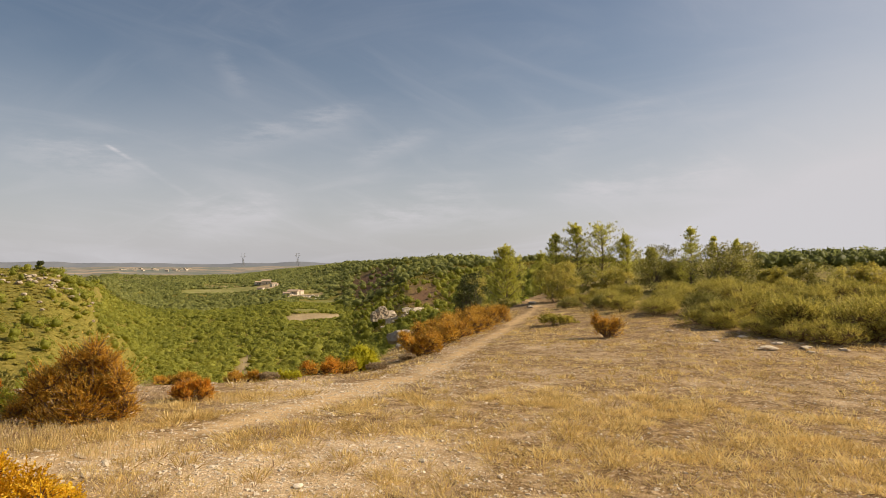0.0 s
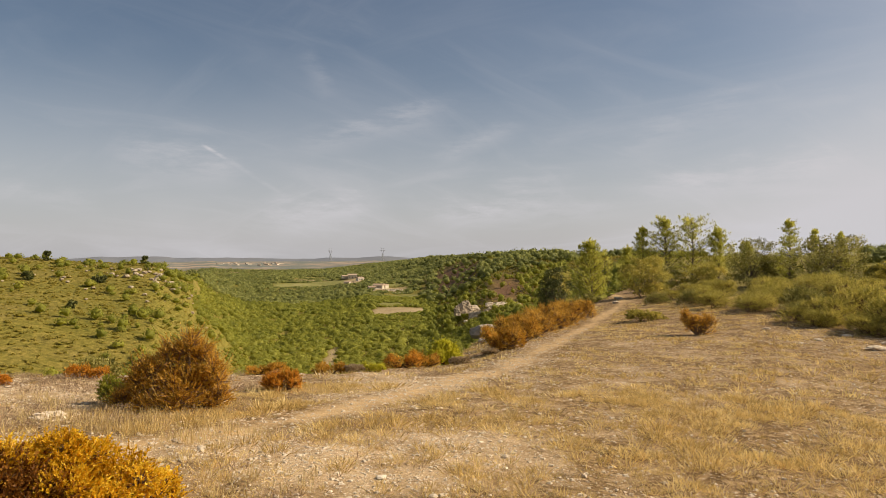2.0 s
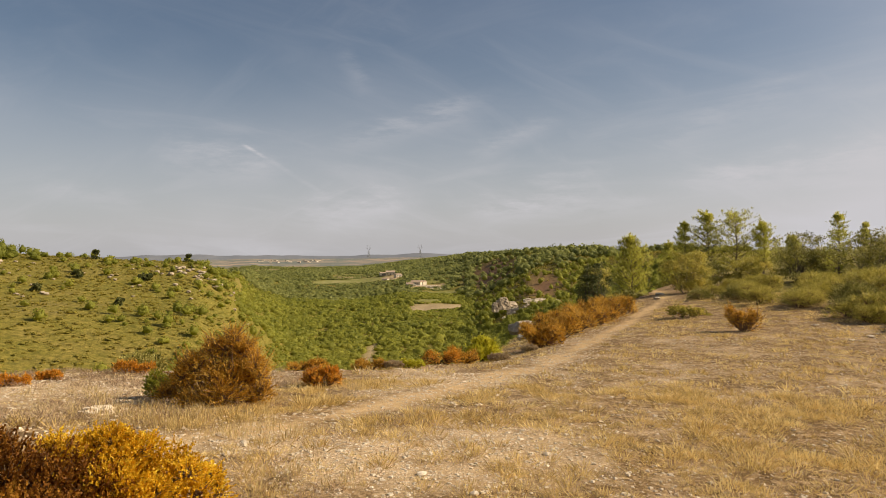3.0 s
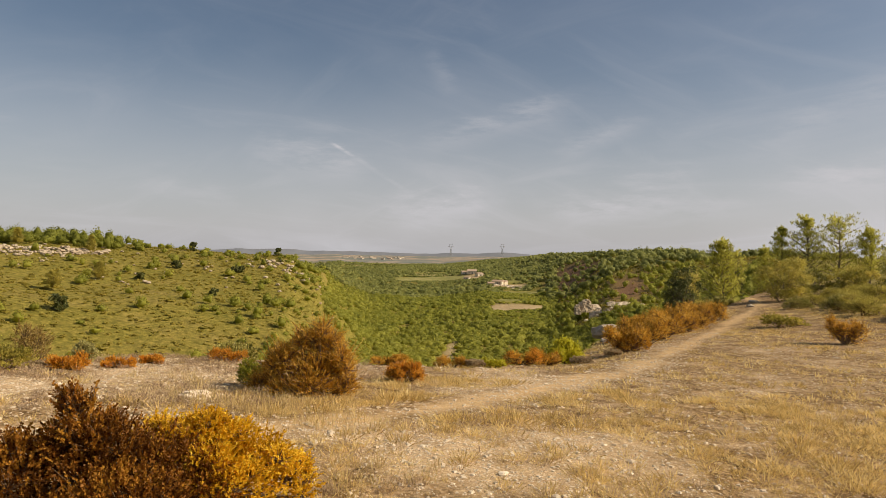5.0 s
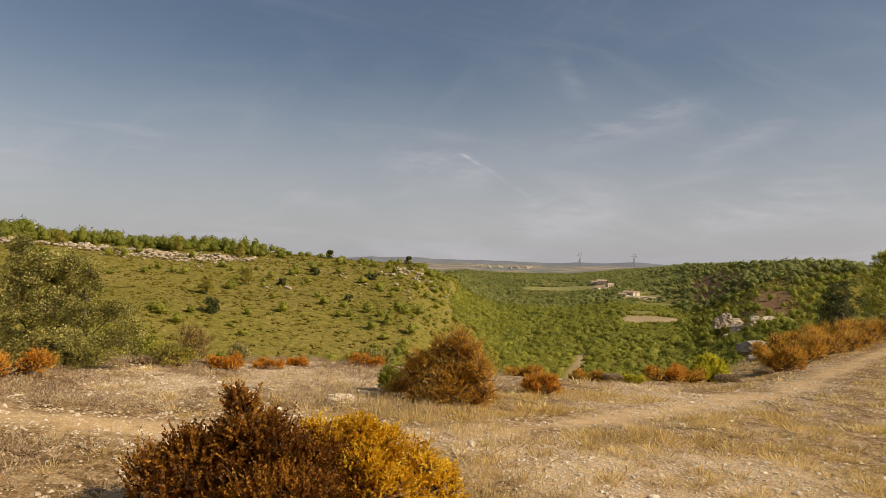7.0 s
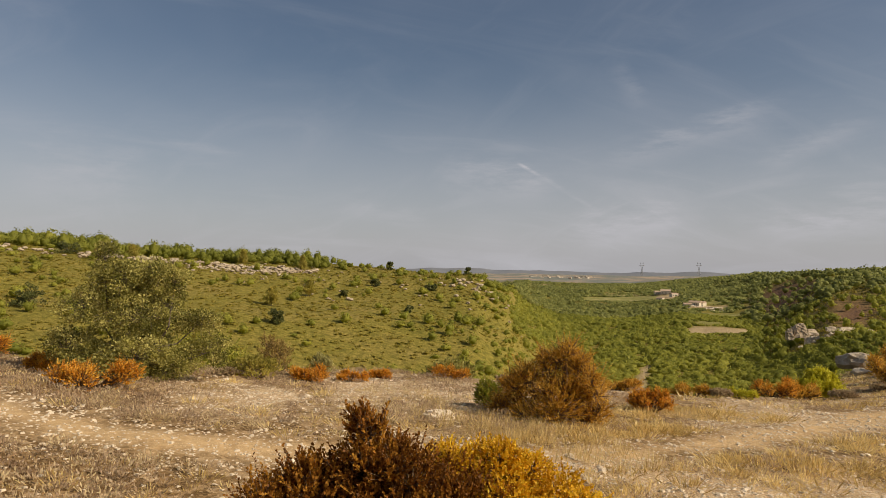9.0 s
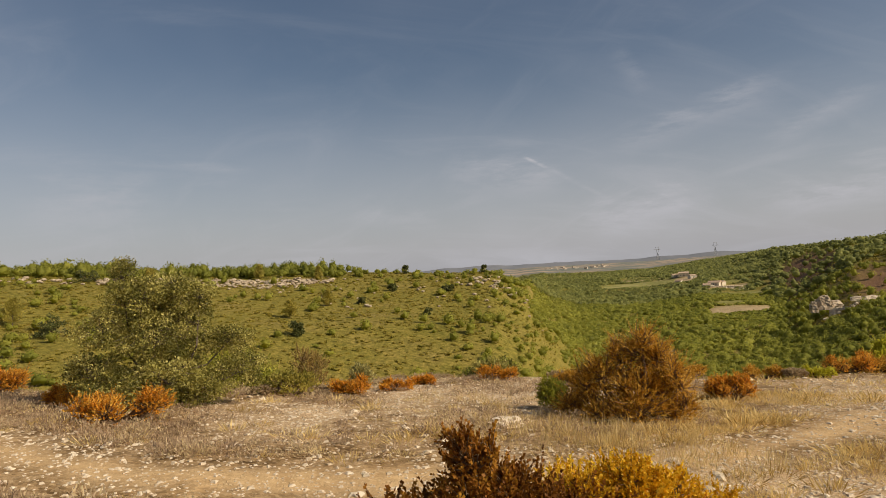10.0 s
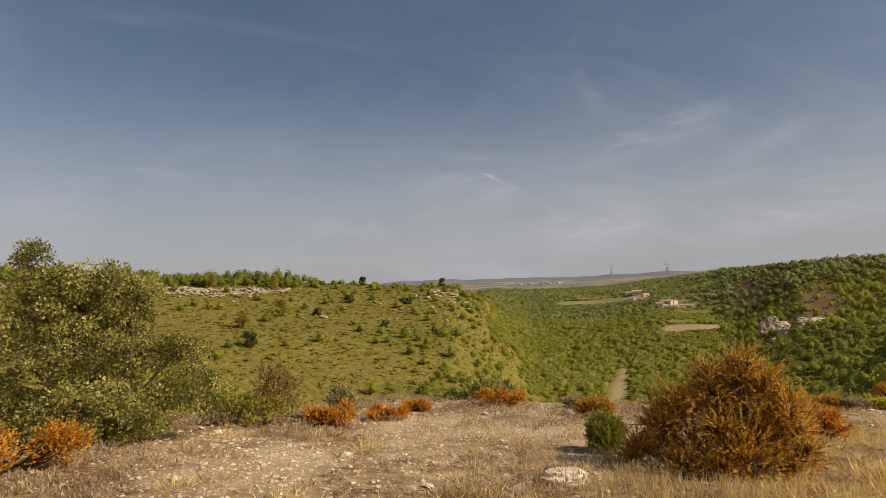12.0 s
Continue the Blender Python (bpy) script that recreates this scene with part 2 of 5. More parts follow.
def material(name, rough=0.9, spec=0.2):
    m = bpy.data.materials.new(name)
    m.use_nodes = True
    b = m.node_tree.nodes["Principled BSDF"]
    b.inputs["Roughness"].default_value = rough
    b.inputs["Specular IOR Level"].default_value = spec
    return m, m.node_tree.nodes, m.node_tree.links, b


def noise_at(n, l, vec, size, detail=6, rough=0.6, warp=0.0):
    t = n.new("ShaderNodeTexNoise")
    t.inputs["Scale"].default_value, t.inputs["Detail"].default_value = size, detail
    t.inputs["Roughness"].default_value, t.inputs["Distortion"].default_value = rough, warp
    l.new(vec, t.inputs["Vector"])
    return t.outputs["Fac"]


def ramp(n, l, fac, *stops):
    r = n.new("ShaderNodeValToRGB")
    e = r.color_ramp.elements
    while len(e) < len(stops):
        e.new(0.5)
    for k, (p, c) in zip(e, stops):
        k.position, k.color = p, (*c, 1)
    if fac is not None:
        l.new(fac, r.inputs["Fac"])
    return r.outputs["Color"]


def blend(n, l, fac, a, b, kind="MIX"):
    m = n.new("ShaderNodeMix")
    m.data_type, m.blend_type = "RGBA", kind
    for sock, val in (("Factor", fac), ("A", a), ("B", b)):
        if isinstance(val, (int, float)):
            m.inputs[sock].default_value = val
        elif isinstance(val, tuple):
            m.inputs[sock].default_value = (*val, 1)
        else:
            l.new(val, m.inputs[sock])
    return m.outputs["Result"]


def calc(n, l, op, a, b=None, clamp=False):
    m = n.new("ShaderNodeMath")
    m.operation, m.use_clamp = op, clamp
    for k, val in enumerate((a, b)):
        if val is None:
            continue
        if isinstance(val, (int, float)):
            m.inputs[k].default_value = val
        else:
            l.new(val, m.inputs[k])
    return m.outputs[0]


def bump(n, l, b, height_socket, strength, distance):
    k = n.new("ShaderNodeBump")
    k.inputs["Strength"].default_value, k.inputs["Distance"].default_value = strength, distance
    l.new(height_socket, k.inputs["Height"])
    l.new(k.outputs[0], b.inputs["Normal"])


def attribute(n, name):
    a = n.new("ShaderNodeAttribute")
    a.attribute_name = name
    return a.outputs["Fac"]


def noise_vector(n, l, vec, size):
    """A colour of noise, for shifting places a little."""
    t = n.new("ShaderNodeTexNoise")
    t.inputs["Scale"].default_value, t.inputs["Detail"].default_value = size, 2
    l.new(vec, t.inputs["Vector"])
    return t.outputs["Color"]


def ground_material():
    m, n, l, b = material("dry_stony_ground", 0.95, 0.1)
    pos = n.new("ShaderNodeNewGeometry").outputs["Position"]
    broad = noise_at(n, l, pos, 0.35, 5, 0.6, 0.4)
    fine = noise_at(n, l, pos, 7.0, 8, 0.7)
    grit = noise_at(n, l, pos, 42.0, 5, 0.75)
    earth = ramp(n, l, fine, (0.3, (0.06, 0.038, 0.018)), (0.5, (0.16, 0.107, 0.055)), (0.68, (0.37, 0.275, 0.16)))
    moss = ramp(n, l, broad, (0.35, (0.15, 0.102, 0.054)), (0.62, (0.28, 0.20, 0.105)))
    mid = noise_at(n, l, pos, 2.4, 6, 0.7, 0.3)
    litter = ramp(n, l, mid, (0.36, (0.11, 0.073, 0.038)), (0.52, (0.30, 0.21, 0.11)), (0.66, (0.50, 0.375, 0.21)))
    soil = blend(n, l, 0.5, earth, moss)
    soil = blend(n, l, 0.45, soil, litter)
    # loose crumbs of earth, straw and stone, each its own shade
    for size, part_of in ((46.0, 0.5), (17.0, 0.35)):
        cell = n.new("ShaderNodeTexVoronoi")
        cell.inputs["Scale"].default_value = size
        l.new(pos, cell.inputs["Vector"])
        shade = n.new("ShaderNodeSeparateColor")
        l.new(cell.outputs["Color"], shade.inputs[0])
        crumbs = ramp(n, l, shade.outputs[0], (0.1, (0.07, 0.045, 0.023)), (0.45, (0.25, 0.17, 0.092)), (0.75, (0.44, 0.325, 0.19)), (0.95, (0.74, 0.62, 0.46)))
        soil = blend(n, l, part_of, soil, crumbs)
    # chalky ground: pale powder and single chips of stone of two sizes
    powder = ramp(n, l, grit, (0.30, (0.27, 0.185, 0.11)), (0.5, (0.56, 0.45, 0.32)), (0.68, (0.84, 0.74, 0.60)))
    chips = []
    for size, share in ((30.0, 0.62), (66.0, 0.5)):
        cell = n.new("ShaderNodeTexVoronoi")
        cell.inputs["Scale"].default_value = size
        l.new(blend(n, l, 0.08, pos, noise_vector(n, l, pos, 30.0), "ADD"), cell.inputs["Vector"])
        pick = n.new("ShaderNodeSeparateColor")
        l.new(cell.outputs["Color"], pick.inputs[0])
        near = calc(n, l, "SUBTRACT", calc(n, l, "ADD", calc(n, l, "MULTIPLY", pick.outputs[1], 0.28), 0.24), cell.outputs["Distance"])
        mask = calc(n, l, "MULTIPLY", calc(n, l, "MULTIPLY", near, 14.0, True), calc(n, l, "GREATER_THAN", pick.outputs[0], share))
        chips.append(mask)
        powder = blend(n, l, mask, powder, ramp(n, l, pick.outputs[2], (0.1, (0.66, 0.56, 0.43)), (0.9, (0.95, 0.88, 0.77))))
    raised = calc(n, l, "ADD", calc(n, l, "MULTIPLY", chips[0], 0.8), calc(n, l, "MULTIPLY", chips[1], 0.4))
    lots = calc(n, l, "ADD", calc(n, l, "ADD", attribute(n, "gravel"), 0.02), calc(n, l, "MULTIPLY", calc(n, l, "SUBTRACT", mid, 0.5), 2.2))
    soil = blend(n, l, calc(n, l, "MULTIPLY", lots, 1.3, True), soil, powder)
    dust = ramp(n, l, fine, (0.3, (0.48, 0.35, 0.205)), (0.7, (0.74, 0.59, 0.39)))
    dust = blend(n, l, calc(n, l, "MULTIPLY", calc(n, l, "MAXIMUM", chips[0], chips[1]), 0.55), dust, (0.86, 0.75, 0.58))
    worn = calc(n, l, "ADD", attribute(n, "trail"), calc(n, l, "MULTIPLY", calc(n, l, "SUBTRACT", mid, 0.5), 2.0))
    soil = blend(n, l, calc(n, l, "MULTIPLY", worn, attribute(n, "trail"), True), soil, dust)
    soil = blend(n, l, 1.0, soil, (0.97, 0.83, 0.64), "MULTIPLY")
    # hillsides and woods further off
    wide = noise_at(n, l, pos, 0.05, 8, 0.65)
    scrub = ramp(n, l, wide, (0.34, (0.185, 0.165, 0.030)), (0.48, (0.25, 0.20, 0.040)), (0.58, (0.31, 0.225, 0.062)), (0.70, (0.38, 0.26, 0.11)))
    herb = noise_at(n, l, pos, 0.8, 9, 0.75)
    tuft = ramp(n, l, herb, (0.40, (0.095, 0.088, 0.016)), (0.5, (0.20, 0.168, 0.030)), (0.60, (0.33, 0.255, 0.058)))
    soil = blend(n, l, attribute(n, "scrub"), soil, blend(n, l, 0.66, scrub, tuft))
    eroded = ramp(n, l, herb, (0.35, (0.12, 0.06, 0.03)), (0.65, (0.27, 0.155, 0.085)))
    soil = blend(n, l, attribute(n, "bare"), soil, eroded)
    # far plain: woods and tan fields, with haze greyed into their colour
    hazy_plain = ramp(n, l, noise_at(n, l, pos, 0.0045, 8, 0.7), (0.40, (0.17, 0.19, 0.16)), (0.50, (0.22, 0.215, 0.175)), (0.58, (0.42, 0.315, 0.225)))
    soil = blend(n, l, attribute(n, "distance"), soil, hazy_plain)
    crop = ramp(n, l, wide, (0.3, (0.38, 0.27, 0.14)), (0.7, (0.52, 0.39, 0.22)))
    soil = blend(n, l, attribute(n, "field"), soil, crop)
    hay = ramp(n, l, wide, (0.3, (0.21, 0.205, 0.055)), (0.5, (0.27, 0.25, 0.075)), (0.7, (0.40, 0.33, 0.15)))
    soil = blend(n, l, attribute(n, "meadow"), soil, hay)
    l.new(soil, b.inputs["Base Color"])
    rough = calc(n, l, "ADD", calc(n, l, "MULTIPLY", fine, 0.6), calc(n, l, "MULTIPLY", raised, 0.45))
    lumps = noise_at(n, l, pos, 0.55, 5, 0.7)
    far_relief = calc(n, l, "MULTIPLY", calc(n, l, "MULTIPLY", lumps, 16.0), attribute(n, "scrub"))
    bump(n, l, b, calc(n, l, "ADD", rough, far_relief), 1.0, 0.035)
    return m


def foliage(name, dark, mid, light, shine=0.25, glow=0.25, tone_name="", mottle=0.0):
    """Leaves: three hues spread leaf by leaf, some light coming through."""
    m, n, l, b = material(name, 0.55, shine)
    g = n.new("ShaderNodeNewGeometry")
    fac = g.outputs["Random Per Island"]
    if tone_name:
        fac = calc(n, l, "ADD", calc(n, l, "MULTIPLY", fac, 0.35), calc(n, l, "MULTIPLY", attribute(n, tone_name), 0.65))
    else:
        lump = noise_at(n, l, g.outputs["Position"], 3.0, 3, 0.6)
        fac = calc(n, l, "ADD", calc(n, l, "MULTIPLY", fac, 0.5), calc(n, l, "MULTIPLY", lump, 0.5))
    if mottle:                      # leaf masses too fine to build, each a little lighter or darker
        leafy = noise_at(n, l, g.outputs["Position"], mottle * 1.6, 6, 0.75)
        fac = calc(n, l, "ADD", fac, calc(n, l, "MULTIPLY", calc(n, l, "SUBTRACT", leafy, 0.5), 0.8))
    col = ramp(n, l, fac, (0.18, dark), (0.5, mid), (0.82, light))
    l.new(col, b.inputs["Base Color"])
    tr = n.new("ShaderNodeBsdfTranslucent")
    l.new(col, tr.inputs["Color"])
    mx = n.new("ShaderNodeMixShader")
    mx.inputs[0].default_value = glow
    l.new(b.outputs[0], mx.inputs[1]); l.new(tr.outputs[0], mx.inputs[2])
    l.new(mx.outputs[0], n["Material Output"].inputs["Surface"])
    return m


def plain(name, a, b_col, size, rough=0.9, spec=0.2, relief=0.5, depth=0.02, detail=8):
    """Two colours mixed in grain of that size, with relief."""
    m, n, l, b = material(name, rough, spec)
    g = n.new("ShaderNodeNewGeometry")
    big = noise_at(n, l, g.outputs["Position"], size * 0.2, 4, 0.6)
    fine = noise_at(n, l, g.outputs["Position"], size, detail, 0.7)
    mixf = calc(n, l, "ADD", calc(n, l, "MULTIPLY", fine, 0.65), calc(n, l, "MULTIPLY", big, 0.35))
    ob = n.new("ShaderNodeObjectInfo")
    mixf = calc(n, l, "ADD", mixf, calc(n, l, "MULTIPLY", calc(n, l, "SUBTRACT", ob.outputs["Random"], 0.5), 0.25))
    l.new(ramp(n, l, mixf, (0.3, a), (0.7, b_col)), b.inputs["Base Color"])
    bump(n, l, b, fine, relief, depth)
    return m


MAT_GROUND = ground_material()
MAT_STONE = plain("pale_limestone", (0.54, 0.42, 0.28), (0.92, 0.79, 0.60), 14, 0.9, 0.2, 0.7, 0.02)
MAT_CRAG = plain("weathered_limestone", (0.30, 0.225, 0.145), (0.82, 0.68, 0.50), 0.7, 0.95, 0.1, 0.9, 0.4)
MAT_BOULDER = plain("grey_weathered_limestone", (0.26, 0.21, 0.15), (0.70, 0.60, 0.46), 4.5, 0.95, 0.1, 0.9, 0.05)
MAT_BARK = plain("grey_bark", (0.10, 0.075, 0.055), (0.26, 0.21, 0.16), 22, 0.9, 0.1, 0.8, 0.02)
MAT_TWIG = plain("dry_twig", (0.12, 0.075, 0.04), (0.26, 0.17, 0.10), 30, 0.9, 0.1)
LEAF_ORANGE = foliage("scorched_box_leaf", (0.36, 0.175, 0.020), (0.70, 0.385, 0.044), (0.86, 0.58, 0.12), 0.3, 0.48, "tone")
LEAF_RED = foliage("rust_box_leaf", (0.46, 0.19, 0.020), (0.80, 0.37, 0.034), (0.90, 0.55, 0.09), 0.3, 0.44, "tone")
LEAF_YELLOW = foliage("golden_box_leaf", (0.48, 0.25, 0.012), (0.80, 0.47, 0.020), (0.92, 0.66, 0.06), 0.3, 0.38, "tone")
# dead-leaf brown, darkened to carry the shade on the golden bush
LEAF_SHADED_BROWN = foliage("shaded_brown_box_leaf", (0.12, 0.044, 0.007), (0.28, 0.105, 0.014), (0.48, 0.23, 0.028), 0.2, 0.34, "tone")
LEAF_OAK = foliage("evergreen_oak_leaf", (0.13, 0.125, 0.026), (0.34, 0.30, 0.065), (0.60, 0.53, 0.17), 0.3, 0.34, "tone")
LEAF_DARK = foliage("dark_oak_leaf", (0.06, 0.07, 0.02), (0.13, 0.14, 0.035), (0.24, 0.235, 0.07), 0.3, 0.25, "tone")
LEAF_SCRUB = foliage("kermes_oak_leaf", (0.24, 0.21, 0.040), (0.47, 0.40, 0.078), (0.68, 0.55, 0.13), 0.3, 0.50, "tone")
LEAF_BROOM = foliage("broom_stem", (0.44, 0.40, 0.03), (0.68, 0.62, 0.05), (0.80, 0.74, 0.10), 0.3, 0.4, "tone")
LEAF_PALE = foliage("silver_shrub_leaf", (0.30, 0.27, 0.09), (0.48, 0.43, 0.16), (0.64, 0.57, 0.25), 0.3, 0.25, "tone")
LEAF_GREEN = foliage("fresh_scrub_leaf", (0.20, 0.205, 0.024), (0.37, 0.36, 0.042), (0.52, 0.48, 0.07), 0.3, 0.36, "tone")
LEAF_PINE = foliage("aleppo_pine_needle", (0.28, 0.275, 0.045), (0.52, 0.49, 0.09), (0.72, 0.66, 0.15), 0.3, 0.58, "tone")
LEAF_WOOD = foliage("valley_wood_leaf", (0.275, 0.285, 0.052), (0.375, 0.37, 0.064), (0.485, 0.455, 0.084), 0.15, 0.60, "tone", 0.9)
# leaf green of the far woods, greyed in the colour to stand for haze
LEAF_FAR = foliage("hazed_wood_leaf", (0.22, 0.23, 0.072), (0.315, 0.325, 0.096), (0.41, 0.405, 0.13), 0.15, 0.58, "tone", 0.3)
LEAF_HILL = foliage("hillside_scrub_leaf", (0.29, 0.245, 0.042), (0.38, 0.31, 0.054), (0.47, 0.36, 0.085), 0.15, 0.55, "tone", 1.2)
GRASS_DRY = foliage("dry_grass_blade", (0.40, 0.27, 0.095), (0.66, 0.485, 0.20), (0.82, 0.65, 0.33), 0.2, 0.34)
GRASS_TUFT = foliage("golden_tussock_blade", (0.40, 0.265, 0.080), (0.74, 0.53, 0.195), (0.90, 0.71, 0.33), 0.2, 0.40, "tone")
LEAF_DEAD = foliage("dead_grey_twig", (0.34, 0.24, 0.13), (0.53, 0.40, 0.235), (0.66, 0.53, 0.33), 0.2, 0.35, "tone")
LEAF_TAN = foliage("withering_tan_leaf", (0.26, 0.17, 0.05), (0.46, 0.32, 0.10), (0.60, 0.45, 0.16), 0.2, 0.35, "tone")
GRASS_GREY = foliage("grey_dead_herb", (0.27, 0.175, 0.10), (0.44, 0.31, 0.19), (0.58, 0.44, 0.29), 0.2, 0.3)
HERB_CUSHION = foliage("dry_thyme_leaf", (0.32, 0.215, 0.13), (0.50, 0.36, 0.225), (0.68, 0.53, 0.29), 0.2, 0.38, "tone")
MAT_STEEL = plain("galvanised_steel", (0.25, 0.26, 0.27), (0.40, 0.41, 0.42), 5, 0.5, 0.5)
MAT_PLASTER = plain("cream_render", (0.55, 0.47, 0.36), (0.72, 0.64, 0.50), 0.8, 0.9, 0.2)
MAT_TILE = plain("clay_roof_tile", (0.40, 0.27, 0.18), (0.56, 0.42, 0.30), 1.2, 0.85, 0.2)
# blue-grey of distance haze painted into the hills' base colour
MAT_RIDGE = plain("far_ridge_haze", (0.165, 0.185, 0.215), (0.26, 0.255, 0.255), 0.006, 1.0, 0.0, 0.0)

# ---- mesh helpers ----


def mesh_of(name, verts, faces, mat, smooth=False):
    """A mesh from an array of points and an array of faces that all have as many corners."""
    verts, faces = np.asarray(verts, np.float32), np.asarray(faces, np.int32)
    me = bpy.data.meshes.new(name)
    me.vertices.add(len(verts)); me.vertices.foreach_set("co", verts.ravel())
    k = faces.shape[1]
    me.loops.add(faces.size); me.loops.foreach_set("vertex_index", faces.ravel())
    me.polygons.add(len(faces)); me.polygons.foreach_set("loop_start", np.arange(len(faces), dtype=np.int32) * k)
    me.polygons.foreach_set("use_smooth", np.broadcast_to(np.asarray(smooth, bool), (len(faces),)).copy())
    me.update(calc_edges=True)
    me.materials.append(mat)
    return me


def float_layer(me, name, values):
    me.attributes.new(name, "FLOAT", "POINT").data.foreach_set("value", np.asarray(values, np.float32).ravel())


def part(name, me, parent, label=""):
    ob = new(name, me)
    ob.parent = parent
    return tagged(ob, label)


def unit(v):
    return v / np.maximum(np.linalg.norm(v, axis=-1, keepdims=True), 1e-9)


def leaf_quads(at, along, size, wide=0.5, rnd=rng):
    """Pointed leaves: from each place, along its way, as four-cornered faces."""
    n = len(at)
    along = unit(along)
    side = unit(np.cross(along, unit(rnd.normal(size=(n, 3)))))
    size = np.broadcast_to(np.asarray(size, float), (n,))[:, None]
    mid = at + along * size * 0.5
    v = np.stack([at, mid + side * size * wide * 0.5, at + along * size, mid - side * size * wide * 0.5], 1)
    return v.reshape(-1, 3), np.arange(4 * n).reshape(n, 4)


def tubes(segments, sides=5):
    """Tapered round pieces: rows of start, end, radius at start, radius at end."""
    v, f = [], []
    for a, b, ra, rb in segments:
        a, b = np.asarray(a, float), np.asarray(b, float)
        d = unit(b - a)
        s = unit(np.cross(d, [0.31, 0.2, 0.93] if abs(d[2]) < 0.9 else [1.0, 0.1, 0]))
        w = np.cross(d, s)
        o = len(v)
        for c, rad in ((a, ra), (b, rb)):
            for k in range(sides):
                t = 2 * math.pi * k / sides
                v.append(c + rad * (math.cos(t) * s + math.sin(t) * w))
        f += [(o + k, o + (k + 1) % sides, o + sides + (k + 1) % sides, o + sides + k) for k in range(sides)]
    return np.array(v), np.array(f)

# ---- the ground: one sheet out to the horizon ----


def stoniness(x, y):
    """Share of bare pale stone on the crest, from 0 to 1."""
    s = np.zeros(np.shape(x))
    for cx, cy, wx, wy, full in ((-5.9, 8.9, 2.5, 2.3, 1.0), (-2.0, 9.8, 1.3, 2.0, 0.75), (-5.0, 6.6, 1.5, 1.5, 0.8), (-1.5, 5.9, 1.7, 1.5, 0.75), (-6.6, 5.6, 1.8, 1.3, 0.55)):
        s = np.maximum(s, np.clip(1.25 - np.hypot((x - cx) / wx, (y - cy) / wy), 0, 1) * full)
    return np.clip(s + (fbm(x, y, 2.2, 51) - 0.52) * 1.3 + (fbm(x, y, 0.7, 52, 3) - 0.5) * 1.0, 0, 1)


def build_ground():
    az = np.concatenate([np.arange(-180, -46, 4.0), np.arange(-46, 76, 0.34), np.arange(76, 180, 4.0)])
    r = np.concatenate([[0.002, 0.4, 0.8, 1.2, 1.6], np.geomspace(2.0, 36, 170), np.geomspace(37.5, 420, 110), np.geomspace(435, 4800, 60)])
    A, R = np.meshgrid(np.radians(az), r)
    x, y = -np.sin(A) * R, np.cos(A) * R
    z = height(x, y)
    nr, na = x.shape
    i = np.arange(nr * na).reshape(nr, na)
    nxt = np.roll(i, -1, axis=1)
    faces = np.stack([i[:-1], i[1:], nxt[1:], nxt[:-1]], -1).reshape(-1, 4)
    me = mesh_of("ground", np.stack([x, y, z], -1).reshape(-1, 3), faces, MAT_GROUND, True)
    beyond = R - rim(np.degrees(A))
    d = to_line(x, y, TRAIL)
    wob = fbm(x, y, 1.1, 41) - 0.5
    float_layer(me, "trail", np.clip(1.25 - (d + wob * 0.5) / 0.42, 0, 1) * (beyond < 2))
    stony = stoniness(x, y)
    float_layer(me, "gravel", stony * np.clip(1 - R / 45, 0.15, 1) * (beyond < 3))
    right = np.clip((-np.degrees(A) - 9) / 5, 0, 1) * np.clip((R - 24) / 8, 0, 1)
    float_layer(me, "scrub", np.maximum(np.clip(beyond / 3.0, 0, 1), right * 0.8))
    float_layer(me, "bare", bare_mask(x, y))
    # how much painted haze the plain takes on with distance
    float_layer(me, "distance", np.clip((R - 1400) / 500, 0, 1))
    track = np.clip(1.3 - to_line(x, y, VALLEY_TRACK) / track_width(R), 0, 1)
    float_layer(me, "field", np.maximum(field_mask(x, y, FIELDS), track))
    float_layer(me, "meadow", field_mask(x, y, MEADOWS))
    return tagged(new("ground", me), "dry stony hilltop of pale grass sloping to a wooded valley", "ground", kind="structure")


GROUND = build_ground()

# ---- woods and scrub that nobody could count ----


def ico_shell(level):
    """Corners and faces of a round many-sided shell of radius one."""
    bm = bmesh.new()
    bmesh.ops.create_icosphere(bm, subdivisions=level, radius=1.0)
    v = np.array([q.co for q in bm.verts])
    f = np.array([[q.index for q in face.verts] for face in bm.faces])
    bm.free()
    return v, f


SHELLS = {1: ico_shell(1), 2: ico_shell(2)}


